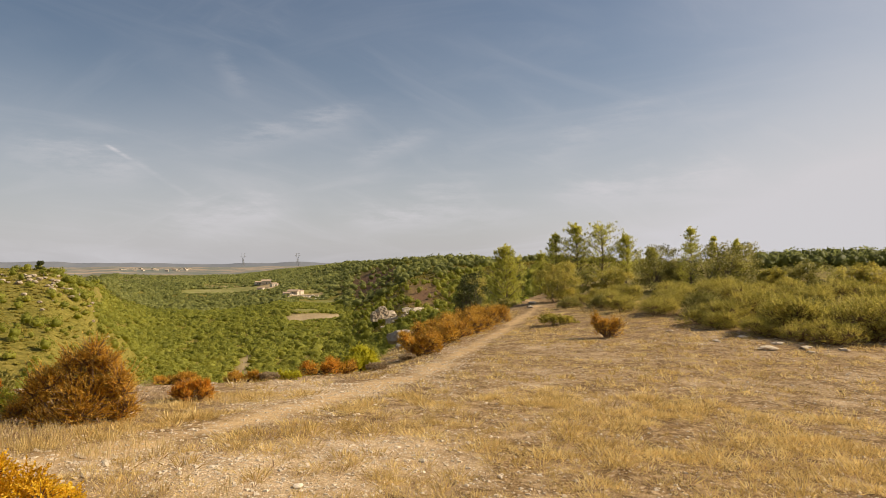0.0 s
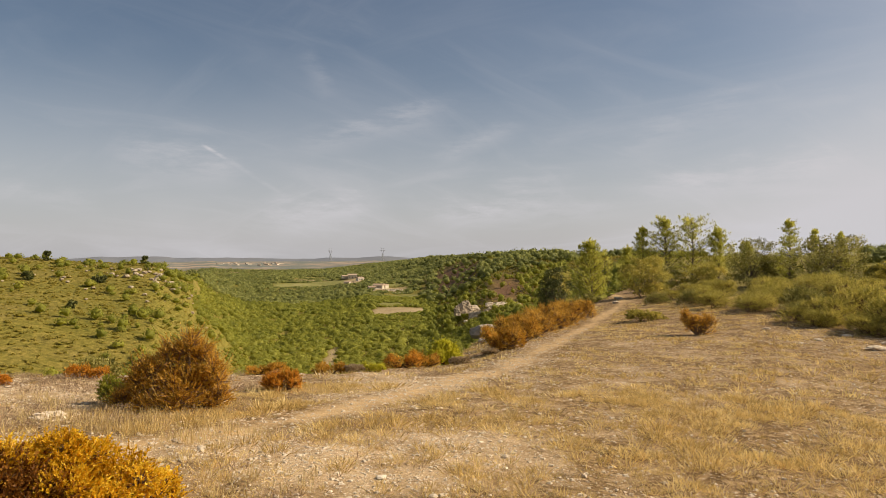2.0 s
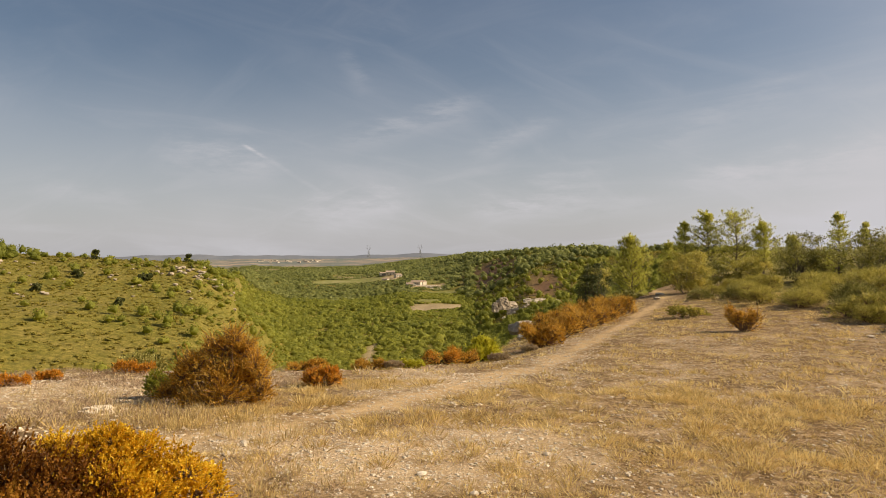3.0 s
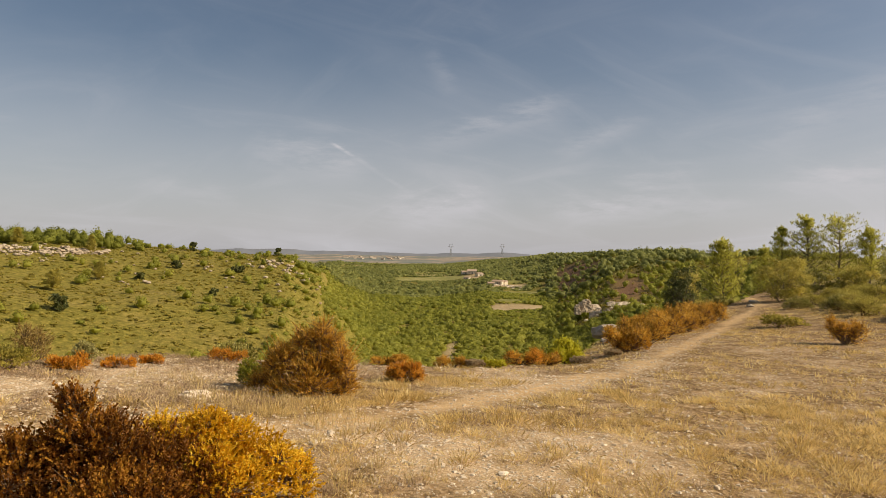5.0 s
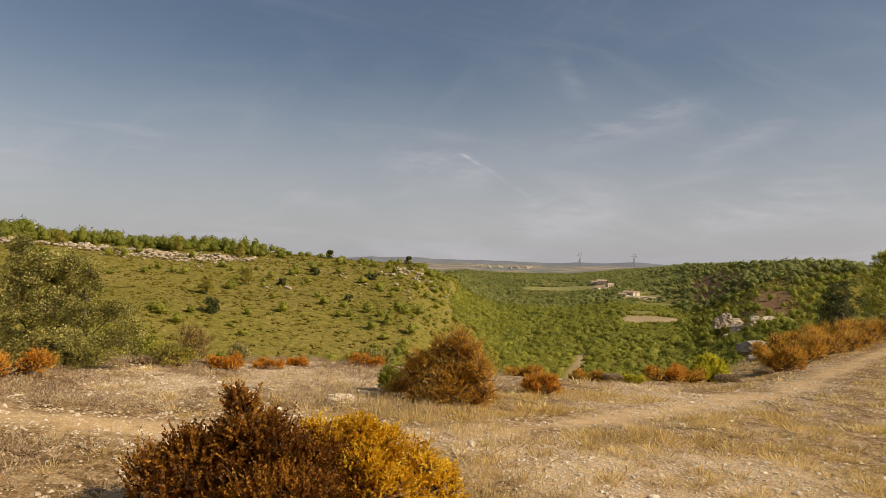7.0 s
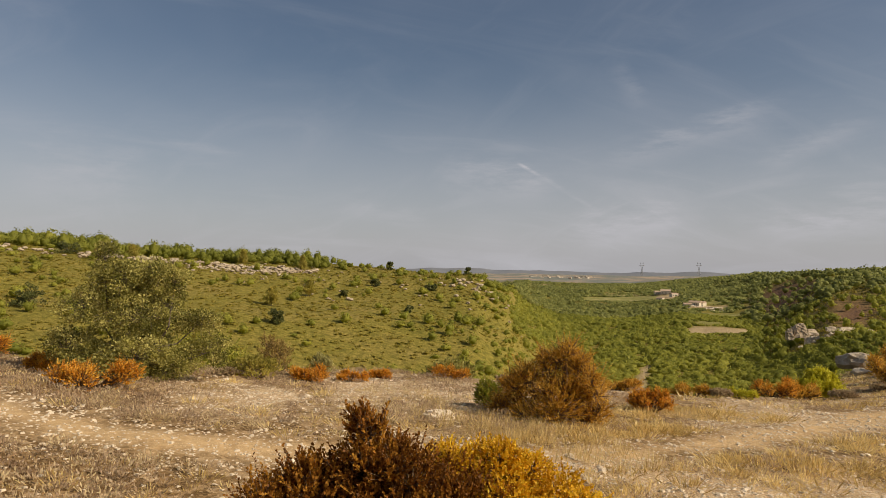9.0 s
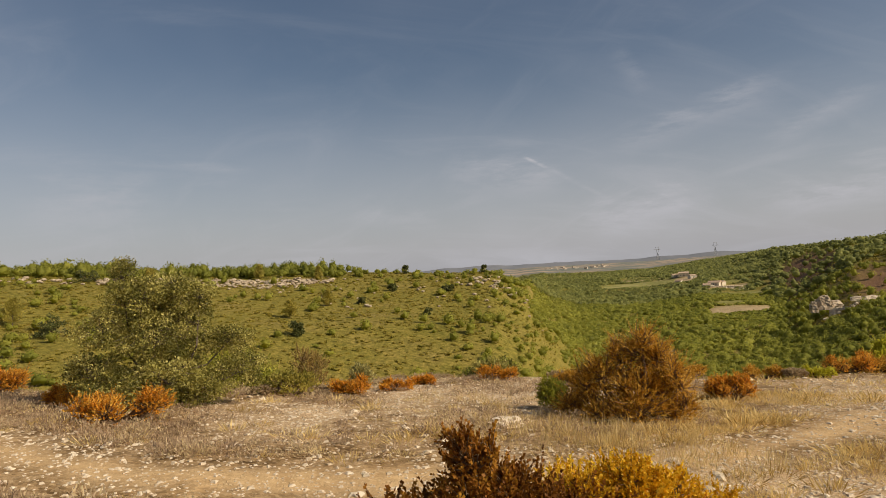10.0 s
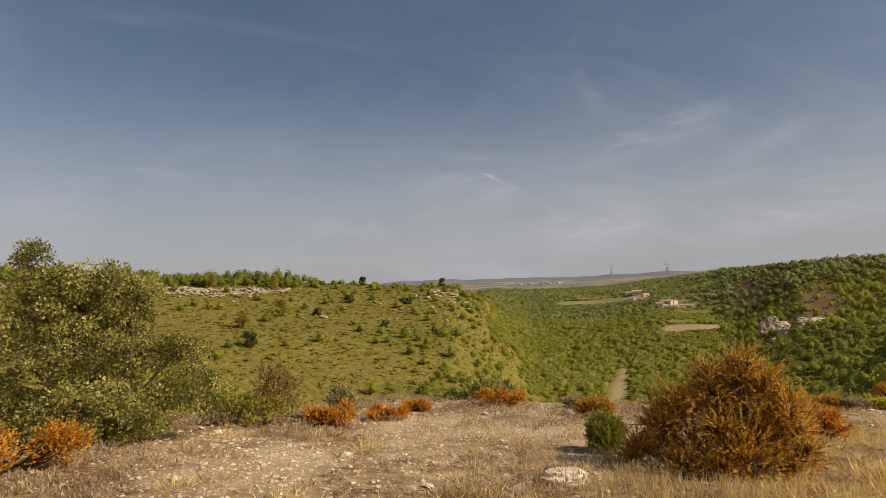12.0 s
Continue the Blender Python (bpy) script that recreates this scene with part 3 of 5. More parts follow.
def crowns(name, x, y, wide, tall, k, leaf, mat, label, category, dark=0.0, lift=0.0, seed=1, mixed=0.6, level=2, cone=0.0):
    """Many small crowns in one mesh: each a lumpy mass of foliage with ragged leaf clumps standing out of it."""
    rnd = np.random.default_rng(seed)
    n = len(x)
    z = height(x, y)
    r = np.hypot(x, y)
    for ahead in (12, 26, 42, 58):          # low young growth on the near side of the clearings
        k_ = 1 + ahead * np.maximum(1, r / 350) / r
        tall = np.where((r > 300) & (field_mask(x * k_, y * k_) > 0.3), np.minimum(tall, 1.6), tall)
    c = np.stack([x, y, z + tall * (0.46 + lift)], 1)
    rad = np.stack([wide / 2, wide / 2, tall / 2], 1)
    taper = lambda u: np.concatenate([u[..., :2] * (1 - cone * np.clip(u[..., 2:], -0.3, 1)), u[..., 2:]], -1)
    d = unit(rnd.normal(size=(n, k, 3)) + np.array([0, 0, 0.35]))
    lump = 0.70 + 0.46 * rnd.random((n, k, 1)) ** 0.8
    p = c[:, None] + taper(d * lump) * rad[:, None]
    t1 = unit(np.cross(d, unit(rnd.normal(size=(n, k, 3)))) + 0.45 * rnd.normal(size=(n, k, 3)))
    t2 = unit(np.cross(d, t1) + 0.45 * rnd.normal(size=(n, k, 3)))
    s = (leaf * wide)[:, None, None] * (0.5 + 0.8 * rnd.random((n, k, 1)))
    quad = np.stack([p - t1 * s, p + t2 * s * 0.7, p + t1 * s, p - t2 * s * 0.7], 2)
    sv, sf = SHELLS[level]
    m = len(sv)
    a = rnd.uniform(0, 6.28, (n, 1))
    u = np.stack([sv[None, :, 0] * np.cos(a) - sv[None, :, 1] * np.sin(a), sv[None, :, 0] * np.sin(a) + sv[None, :, 1] * np.cos(a), np.broadcast_to(sv[:, 2], (n, m))], -1)
    shell = c[:, None] + taper(u * ((0.36 if k > 30 else 0.46) + 0.58 * rnd.random((n, m, 1)))) * rad[:, None]
    v = np.concatenate([quad.reshape(-1, 3), shell.reshape(-1, 3)])
    f1 = (np.arange(n * k)[:, None, None] * 4 + np.array([(0, 1, 2), (0, 2, 3)])).reshape(-1, 3)
    f2 = (n * k * 4 + np.arange(n)[:, None, None] * m + sf).reshape(-1, 3)
    me = mesh_of(name, v, np.concatenate([f1, f2]), mat, np.arange(len(f1) + len(f2)) >= len(f1))
    tone = np.clip(mixed * rnd.random(n) + (1.3 - mixed) * (fbm(x, y, 70, 61) - 0.5) + 0.5 - mixed * 0.5 - dark, 0, 1)
    float_layer(me, "tone", np.concatenate([np.repeat(tone, k * 4), np.repeat(tone, m)]))
    return tagged(new(name, me), label, category, kind="stuff")


def scatter(az0, az1, r0, r1, gap, seed, keep=None):
    """Jittered places over a sector of the plan, about one in each gap by gap."""
    rnd = np.random.default_rng(seed)
    n = int(0.5 * radians(az1 - az0) * (r1 * r1 - r0 * r0) / (gap * gap))
    az = rnd.uniform(az0, az1, n)
    r = np.sqrt(rnd.uniform(r0 * r0, r1 * r1, n))
    x, y = -np.sin(np.radians(az)) * r, np.cos(np.radians(az)) * r
    if keep is not None:
        ok = keep(x, y, az, r, rnd)
        x, y = x[ok], y[ok]
    return x, y, rnd


def open_land(x, y, az, r, rnd):
    return (field_mask(x, y) < 0.3) & (to_line(x, y, VALLEY_TRACK) > track_width(r) + 1.0) & (rnd.random(len(x)) > 0.04 + 0.72 * bare_mask(x, y)) & (np.hypot(x + 22, y - 322) > 15)


def valley_woods():
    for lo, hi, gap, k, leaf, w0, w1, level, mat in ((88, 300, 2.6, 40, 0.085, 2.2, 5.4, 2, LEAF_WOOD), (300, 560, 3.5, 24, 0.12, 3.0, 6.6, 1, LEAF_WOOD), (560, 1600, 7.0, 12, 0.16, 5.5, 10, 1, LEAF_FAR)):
        x, y, rnd = scatter(3.5, 36.0, lo, hi, gap, int(lo), lambda x, y, az, r, q: open_land(x, y, az, r, q) & ((r > 118) | (az > 17)) & ((wood_share(x, y) > 0.15 + 0.8 * q.random(len(x))) | (r > 335) & (az < 26.6)) & ((az < 31) | (r < 320)) & ((az > 7.5) | (r < 300)))
        share = wood_share(x, y)
        wide = rnd.uniform(w0, w1, len(x)) * (0.6 + 0.4 * share)
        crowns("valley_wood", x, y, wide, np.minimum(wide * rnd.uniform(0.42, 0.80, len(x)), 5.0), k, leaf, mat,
               "dense green oak wood filling the valley" if mat is LEAF_WOOD else "far valley wood in green greyed as by haze", "woodland", dark=0.0 if mat is LEAF_WOOD else -0.05, seed=int(lo), level=level, mixed=0.55, lift=-0.28)


def right_slope():
    def keep(x, y, az, r, q):
        bare = fbm(x, y, 55, 71)
        return open_land(x, y, az, r, q) & (bare < 0.47 + 0.1 * q.random(len(x)))
    x, y, rnd = scatter(-9, 8.0, 130, 470, 5.6, 5, keep)
    wide = rnd.uniform(2.6, 5.4, len(x))
    crowns("pine_slope", x, y, wide, wide * rnd.uniform(0.7, 1.1, len(x)), 40, 0.09, LEAF_WOOD, "scattered green pines over a brown far slope", "woodland", dark=0.14, seed=55, cone=0.35)
    x, y, rnd = scatter(-14, 8.2, 470, 1080, 7.8, 6, lambda x, y, az, r, q: open_land(x, y, az, r, q))
    wide = rnd.uniform(5.0, 9.0, len(x))
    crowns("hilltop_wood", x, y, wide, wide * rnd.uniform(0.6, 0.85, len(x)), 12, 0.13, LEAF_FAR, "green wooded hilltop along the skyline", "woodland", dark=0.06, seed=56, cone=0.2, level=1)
    x, y, rnd = scatter(-9, 8.0, 120, 560, 3.4, 8, lambda x, y, az, r, q: (field_mask(x, y) < 0.3) & (bare_mask(x, y) < q.random(len(x))))
    wide = rnd.uniform(0.9, 2.2, len(x))
    crowns("far_scrub", x, y, wide, wide * 0.6, 6, 0.2, LEAF_HILL, "low brownish scrub over the far slope", "scrub", seed=57, level=1)
    x, y, rnd = scatter(-46, -24.5, 215, 285, 3.6, 9)
    wide = rnd.uniform(2.8, 4.8, len(x))
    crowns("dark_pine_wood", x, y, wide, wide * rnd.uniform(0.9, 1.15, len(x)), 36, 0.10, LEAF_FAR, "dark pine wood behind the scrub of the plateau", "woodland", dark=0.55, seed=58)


def crag_foot():
    """Close wood at the foot of the crags."""
    x, y, rnd = scatter(-6, 8.5, 130, 318, 3.1, 7, lambda x, y, az, r, q: (field_mask(x, y) < 0.3) & (q.random(len(x)) < 0.9))
    wide = rnd.uniform(2.4, 5.0, len(x))
    crowns("slope_wood", x, y, wide, wide * rnd.uniform(0.55, 0.95, len(x)), 44, 0.085, LEAF_WOOD, "close green oaks and pines at the foot of the crags", "woodland", dark=0.16, seed=59, lift=-0.15)


def left_hill():
    x, y, rnd = scatter(24.2, 72, 95, 345, 2.2, 15, lambda x, y, az, r, q: (wood_share(x, y) < 0.4 + 0.6 * q.random(len(x))) & (fbm(x, y, 26, 81) + 0.30 * q.random(len(x)) < 0.86))
    wide = rnd.uniform(0.6, 1.5, len(x)) * (1 + 0.8 * rnd.random(len(x)) ** 4)
    crowns("hillside_scrub", x, y, wide, wide * rnd.uniform(0.10, 0.24, len(x)), 8, 0.20, LEAF_HILL, "olive green garrigue scrub covering the hillside", "scrub", seed=65, mixed=0.45, level=1)
    x, y, rnd = scatter(25.5, 72, 84, 300, 5.6, 16, lambda x, y, az, r, q: (q.random(len(x)) < 0.09 + 0.34 * np.clip((az - 50) / 8, 0, 1) + 0.6 * np.clip((150 - r) / 45, 0, 1) + 0.5 * (fbm(x, y, 40, 83) > 0.6) + 0.85 * np.clip((33.5 - az) / 4, 0, 1)))
    wide = rnd.uniform(1.4, 3.8, len(x))
    crowns("hillside_trees", x, y, wide, wide * rnd.uniform(0.5, 1.0, len(x)), 70, 0.085, LEAF_WOOD, "scattered green pines and oaks on the hillside", "woodland", dark=-0.06, seed=66, cone=0.2)
    x, y, rnd = scatter(41, 74, 280, 335, 3.0, 17, lambda x, y, az, r, q: q.random(len(x)) < np.clip((az - 39) / 9, 0.1, 0.95))
    wide = rnd.uniform(1.8, 4.8, len(x)) * np.where(bearing(x, y) > 58, 1.3, 1.0)
    crowns("crest_pines", x, y, wide, wide * (0.7 + 0.9 * rnd.random(len(x)) ** 2), 64, 0.085, LEAF_WOOD, "irregular band of pines along the crest of the hill", "woodland", dark=0.34, seed=67, cone=0.22)
    x, y, rnd = scatter(27, 46, 285, 315, 6.5, 18, lambda x, y, az, r, q: q.random(len(x)) < 0.6)
    wide = rnd.uniform(1.2, 3.6, len(x))
    crowns("crest_scrub", x, y, wide, wide * rnd.uniform(0.6, 0.9, len(x)), 30, 0.11, LEAF_WOOD, "low trees and scrub along the hill's crest", "woodland", seed=68)


def bank():
    """Scrub on the steep bank just below the rim."""
    def keep(x, y, az, r, q):
        d = r - rim(az)
        return (d > 2.2) & (d < 84) & (q.random(len(x)) < np.clip(0.35 + d / 40, 0, 0.95)) & (to_line(x, y, VALLEY_TRACK) > 6)
    x, y, rnd = scatter(-6, 72, 13, 98, 1.95, 25, keep)
    r = np.hypot(x, y)
    wide = rnd.uniform(1.0, 2.6, len(x)) * np.clip(r / 45, 0.55, 1.4)
    crowns("bank_scrub", x, y, wide, wide * rnd.uniform(0.7, 1.1, len(x)), 38, 0.085, LEAF_WOOD, "green oak scrub on the bank below the rim", "scrub", seed=75, dark=-0.1)


def near_slope():
    """Low oaks on the slope under the row of bushes."""
    x, y, rnd = scatter(-7, 9, 84, 150, 3.0, 26, lambda x, y, az, r, q: q.random(len(x)) < 0.8)
    wide = rnd.uniform(2.0, 4.2, len(x))
    crowns("slope_oaks", x, y, wide, wide * rnd.uniform(0.7, 1.0, len(x)), 60, 0.07, LEAF_WOOD, "low green oaks on the slope under the rim", "woodland", dark=0.15, seed=76)


near_slope()
valley_woods()
right_slope()
crag_foot()
left_hill()
bank()


def far_ridge(name, r0, base, lift, seed, az0, az1, label):
    """A range of hills far off, as a broad rounded ridge."""
    az = np.radians(np.linspace(az0, az1, 260))
    x0, y0 = -np.sin(az) * r0, np.cos(az) * r0
    top = base + lift * (fbm(x0, y0 * 0 + 7, 620, seed, 5) - 0.35) + lift * 0.25 * (fbm(x0, y0 * 0 + 3, 170, seed + 9, 4) - 0.5)
    v = []
    for back, part_of in ((-500, 0.0), (-300, 0.35), (-140, 0.75), (-40, 0.96), (0, 1.0), (60, 0.97), (200, 0.6)):
        rr = r0 + back
        v.append(np.stack([-np.sin(az) * rr, np.cos(az) * rr, -45 + (top + 45) * part_of], 1))
    m, n = len(v), len(az)
    i = np.arange(m * n).reshape(m, n)
    f = np.stack([i[:-1, :-1], i[:-1, 1:], i[1:, 1:], i[1:, :-1]], -1).reshape(-1, 4)
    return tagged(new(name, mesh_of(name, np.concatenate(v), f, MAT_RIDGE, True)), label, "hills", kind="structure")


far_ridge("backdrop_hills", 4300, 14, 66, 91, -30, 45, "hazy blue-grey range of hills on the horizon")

# ---- shrubs and trees near by ----


def bush(name, label, x, y, wide, tall, mat, seed, sprigs=700, per=14, leaf=0.024, deep=None, lobes=6, group="", upright=0.6, category="shrub", low=-0.75, tips=0, masses=(), shoot=(0.09, 0.19), turn=0.0):
    """A shrub of many leafy shoots on a fan of stems, its outline lumpy and open. masses: rounded parts, as centre and half sizes."""
    rnd = np.random.default_rng(seed)
    deep = deep or wide
    base = new(name)
    base.matrix_world = pose(x, y, spot(x, y) - 0.02, 0, 0, turn)
    half = np.array([wide * 0.5, deep * 0.5, tall])
    up = unit(rnd.normal(size=(lobes, 3)))
    up[:, 2] = np.abs(up[:, 2]) * 0.85 + 0.05
    c = up * half * rnd.uniform(0.42, 0.72, (lobes, 1))
    c[0] = (0, 0, tall * 0.34)
    rad = np.stack([wide * rnd.uniform(0.15, 0.24, lobes), deep * rnd.uniform(0.15, 0.24, lobes), tall * rnd.uniform(0.22, 0.34, lobes)], 1)
    rad[0] = half * np.array([0.62, 0.62, 0.42])
    weight = np.full(lobes, 0.78 / lobes) + np.where(np.arange(lobes) == 0, 0.22, 0)
    if masses:                      # each mass broken into its own lumps
        c, rad = [], []
        for m in masses:
            mc, mr = np.array(m[:3]), np.array(m[3:])
            c.append(mc); rad.append(mr * 0.86)
            for q in range(4):
                d = unit(rnd.normal(size=3) + np.array([0, 0, 0.3]))
                c.append(mc + d * mr * 0.66); rad.append(mr * rnd.uniform(0.30, 0.46))
        c, rad = np.array(c), np.array(rad)
        lobes = len(c)
        weight = rad.prod(1) ** 0.62
    k = rnd.choice(lobes, sprigs, p=weight / weight.sum())
    d = rnd.normal(size=(sprigs, 3)) + np.array([0, 0, 0.35])
    d = unit(d)
    d[:, 2] = np.where(d[:, 2] < low, -d[:, 2] * 0.6, d[:, 2])
    p = c[k] + rad[k] * d * rnd.uniform(0.35, 0.98, (sprigs, 1)) ** 0.6
    grow = unit(d * np.array([1, 1, 0.6]) * 0.7 + np.array([0, 0, upright]) + 0.28 * rnd.normal(size=(sprigs, 3)))
    long = tall * rnd.uniform(*shoot, (sprigs, 1))
    if tips:
        long[:tips] *= 1.7
        p[:tips, 2] += tall * 0.04
    t = (np.arange(per) + 0.5) / per
    at = (p[:, None] + grow[:, None] * long[:, None] * t[None, :, None]).reshape(-1, 3)
    way = np.repeat(grow, per, 0) * 0.9 + 0.7 * unit(rnd.normal(size=(sprigs * per, 3)))
    size = leaf * rnd.uniform(0.7, 1.3, len(at)) * np.tile(1.1 - 0.35 * t, sprigs)
    ok = at[:, 2] > 0.015
    v, f = leaf_quads(at[ok], way[ok], size[ok], 0.78, rnd)
    me = mesh_of("foliage", v, f, mat)
    tone = np.clip(0.5 + 0.24 * rnd.normal(size=sprigs) + 0.22 * (k % 3 - 1), 0, 1)
    float_layer(me, "tone", np.repeat(np.repeat(tone, per)[ok], 4))
    part("foliage", me, base)
    seg = []
    for q in range(lobes):
        foot = np.array([rnd.normal() * 0.05 * wide, rnd.normal() * 0.05 * deep, 0])
        mid = foot + (c[q] - foot) * 0.55 + rnd.normal(size=3) * 0.03 * wide
        seg.append((foot, mid, 0.016 * tall + 0.004, 0.011 * tall + 0.003)); seg.append((mid, c[q], 0.011 * tall + 0.003, 0.004 * tall + 0.002))
        for s in np.where(k == q)[0][:26]:
            seg.append((c[q] + (p[s] - c[q]) * 0.15, p[s] + grow[s] * long[s] * 0.8, 0.0045 * tall + 0.001, 0.0012))
    v, f = tubes(seg, 4)
    part("woody_frame", mesh_of("woody_frame", v, f, MAT_TWIG), base, "thin brown branching wood")
    return tagged(base, label, category, group)


def broadleaf(name, label, x, y, wide, tall, mat, seed, clumps=60, per=90, leaf=0.05, stem=0.3, group="", lean=0.0, multi=1, low=0.18, masses=(), turn=0.0):
    """A small broad-leaved tree: forked limbs, a crown of many leafy clumps with gaps."""
    rnd = np.random.default_rng(seed)
    base = new(name)
    base.matrix_world = pose(x, y, spot(x, y) - 0.03, 0, 0, turn)
    d = unit(rnd.normal(size=(clumps, 3)))
    c = d * rnd.random((clumps, 1)) ** 0.4 * np.array([wide * 0.42, wide * 0.42, tall * (1 - low) * 0.42]) + np.array([lean, 0, tall * (low + (1 - low) * 0.52)])
    c[: clumps // 4, 2] = tall * rnd.uniform(0.10, 0.24, clumps // 4)
    c[: clumps // 4, :2] *= 1.15
    c[:, :2] *= (1.12 - 0.5 * np.clip((c[:, 2:3] - tall * 0.5) / tall, 0, 1))
    at, way = [], []
    rc = min(wide, tall) * rnd.uniform(0.07, 0.14, clumps)
    if masses:                      # clumps sit on the given rounded masses of the crown
        m = np.array(masses)
        share = m[:, 3:].prod(1) ** 0.62
        w = rnd.choice(len(m), clumps, p=share / share.sum())
        u = unit(rnd.normal(size=(clumps, 3)) + np.array([0, 0, 0.25]))
        c = m[w, :3] + u * m[w, 3:] * rnd.uniform(0.45, 0.98, (clumps, 1))
        rc = rnd.uniform(0.05, 0.12, clumps)
    for q in range(clumps):
        u = unit(rnd.normal(size=(per, 3)) + np.array([0, 0, 0.25]))
        at.append(c[q] + u * rc[q] * rnd.random((per, 1)) ** 0.45 * np.array([1.15, 1.15, 0.85]))
        way.append(u + 0.9 * rnd.normal(size=(per, 3)))
    at, way = np.concatenate(at), np.concatenate(way)
    ok = at[:, 2] > 0.04
    v, f = leaf_quads(at[ok], way[ok], leaf * rnd.uniform(0.6, 1.35, ok.sum()), 0.6, rnd)
    me = mesh_of("crown", v, f, mat)
    float_layer(me, "tone", np.repeat(np.repeat(np.clip(0.47 + 0.34 * rnd.normal(size=clumps), 0, 1), per)[ok], 4))
    part("crown", me, base)
    seg = []
    forks = []
    for s in range(multi):
        foot = np.array([rnd.normal() * 0.06 * wide, rnd.normal() * 0.06 * wide, 0]) if multi > 1 else np.zeros(3)
        fork = foot + np.array([lean * 0.4 + rnd.normal() * 0.07 * wide, rnd.normal() * 0.07 * wide, tall * stem])
        rt = 0.022 * tall / math.sqrt(multi) + 0.01
        mid = (foot + fork) / 2 + rnd.normal(size=3) * 0.02 * tall
        seg += [(foot, mid, rt, rt * 0.85), (mid, fork, rt * 0.85, rt * 0.7)]
        forks.append((fork, rt * 0.65))
    if masses:
        hubs = []
        for mc in m[:, :3]:
            fork, rt = min(forks, key=lambda g: np.linalg.norm(g[0] - mc))
            bend = fork + (mc - fork) * 0.5 + rnd.normal(size=3) * 0.05 * tall
            seg += [(fork, bend, rt * 0.7, rt * 0.5), (bend, mc, rt * 0.5, rt * 0.3)]
            hubs.append((mc, rt * 0.3))
    for q in range(clumps):
        fork, rt = hubs[w[q]] if masses else forks[int(rnd.integers(len(forks)))]
        bend = fork + (c[q] - fork) * 0.5 + rnd.normal(size=3) * 0.03 * tall
        seg += [(fork, bend, rt * 0.5, rt * 0.28), (bend, c[q], rt * 0.28, rt * 0.1 + 0.002)]
    v, f = tubes(seg, 5)
    part("trunk", mesh_of("trunk", v, f, MAT_BARK), base, "grey-brown trunk and limbs")
    return tagged(base, label, "tree", group)


def pine(name, label, x, y, wide, tall, seed, whorls=14, arms=6, tufts=8, needle=0.20, group="", bare=0.12, mat=None, sparse=1.0, open_top=0.0):
    """A young Aleppo pine: straight stem, steeply rising arms in whorls, brushes of needles along them, spiky top."""
    rnd = np.random.default_rng(seed)
    base = new(name)
    base.matrix_world = pose(x, y, spot(x, y) - 0.03)
    seg = [((0, 0, 0), (0.02 * tall, 0, tall * 0.5), 0.018 * tall, 0.011 * tall), ((0.02 * tall, 0, tall * 0.5), (0.0, 0.01 * tall, tall * 0.97), 0.011 * tall, 0.002 * tall)]
    at, way, tone = [], [], []
    side = rnd.uniform(0.75, 1.25, 8)                    # some sides grow further than others
    for w in range(whorls):
        h = bare + (0.92 - bare) * (w + rnd.uniform(-0.3, 0.3)) / (whorls - 1)
        reach = wide * 0.52 * min(1.0, 0.55 + h * 1.6) * (1.0 - (0.86 - open_top) * max(0, h - 0.25) / 0.75)
        for a in range(arms):
            if rnd.random() > 0.92 * sparse:
                continue
            ang = 2 * math.pi * (a + rnd.random() * 0.8) / arms + w * 0.9
            ln = reach * rnd.uniform(0.6, 1.2) * side[int(ang * 8 / 6.2832) % 8]
            root = np.array([0, 0, tall * min(max(h, 0.05), 0.95)])
            rise = min(ln * rnd.uniform(0.25, 0.8), tall * 1.02 - root[2])
            tip = root + np.array([math.cos(ang) * ln, math.sin(ang) * ln, rise])
            seg.append((root, tip, 0.005 * tall, 0.0015 * tall))
            shade = np.clip(0.5 + 0.22 * rnd.normal(), 0, 1)
            for s in range(tufts):
                u = 0.22 + 0.78 * rnd.random()
                q = root + (tip - root) * u + rnd.normal(size=3) * ln * 0.10
                m = 9
                at.append(np.repeat(q[None], m, 0) + rnd.normal(size=(m, 3)) * needle * 0.32)
                way.append(unit(tip - root) * 0.5 + np.array([0, 0, 0.75]) + 0.6 * rnd.normal(size=(m, 3)))
                tone.append(np.full(m, shade))
    for s in range(6):
        m = 20
        at.append(np.array([[0, 0, tall * (0.82 + 0.033 * s)]]).repeat(m, 0) + rnd.normal(size=(m, 3)) * (0.016 - 0.0015 * s) * tall)
        way.append(np.array([0, 0, 1.0]) + 0.45 * rnd.normal(size=(m, 3)))
        tone.append(np.full(m, 0.6))
    at, way, tone = np.concatenate(at), np.concatenate(way), np.concatenate(tone)
    v, f = leaf_quads(at, way, needle * rnd.uniform(0.6, 1.3, len(at)), 0.24, rnd)
    me = mesh_of("crown", v, f, mat or LEAF_PINE)
    float_layer(me, "tone", np.repeat(np.clip(tone + 0.12 * rnd.normal(size=len(at)), 0, 1), 4))
    part("crown", me, base)
    v, f = tubes(seg, 5)
    part("trunk", mesh_of("trunk", v, f, MAT_BARK), base, "slender grey-brown trunk and branches")
    return tagged(base, label, "tree", group)

# ---- shrubs of the crest, by place ----
def sized(masses, across, up):
    """Rounded masses made wider or taller."""
    return [(a * across, b * across, c * up, d * across, e * across, f * up) for a, b, c, d, e, f in masses]


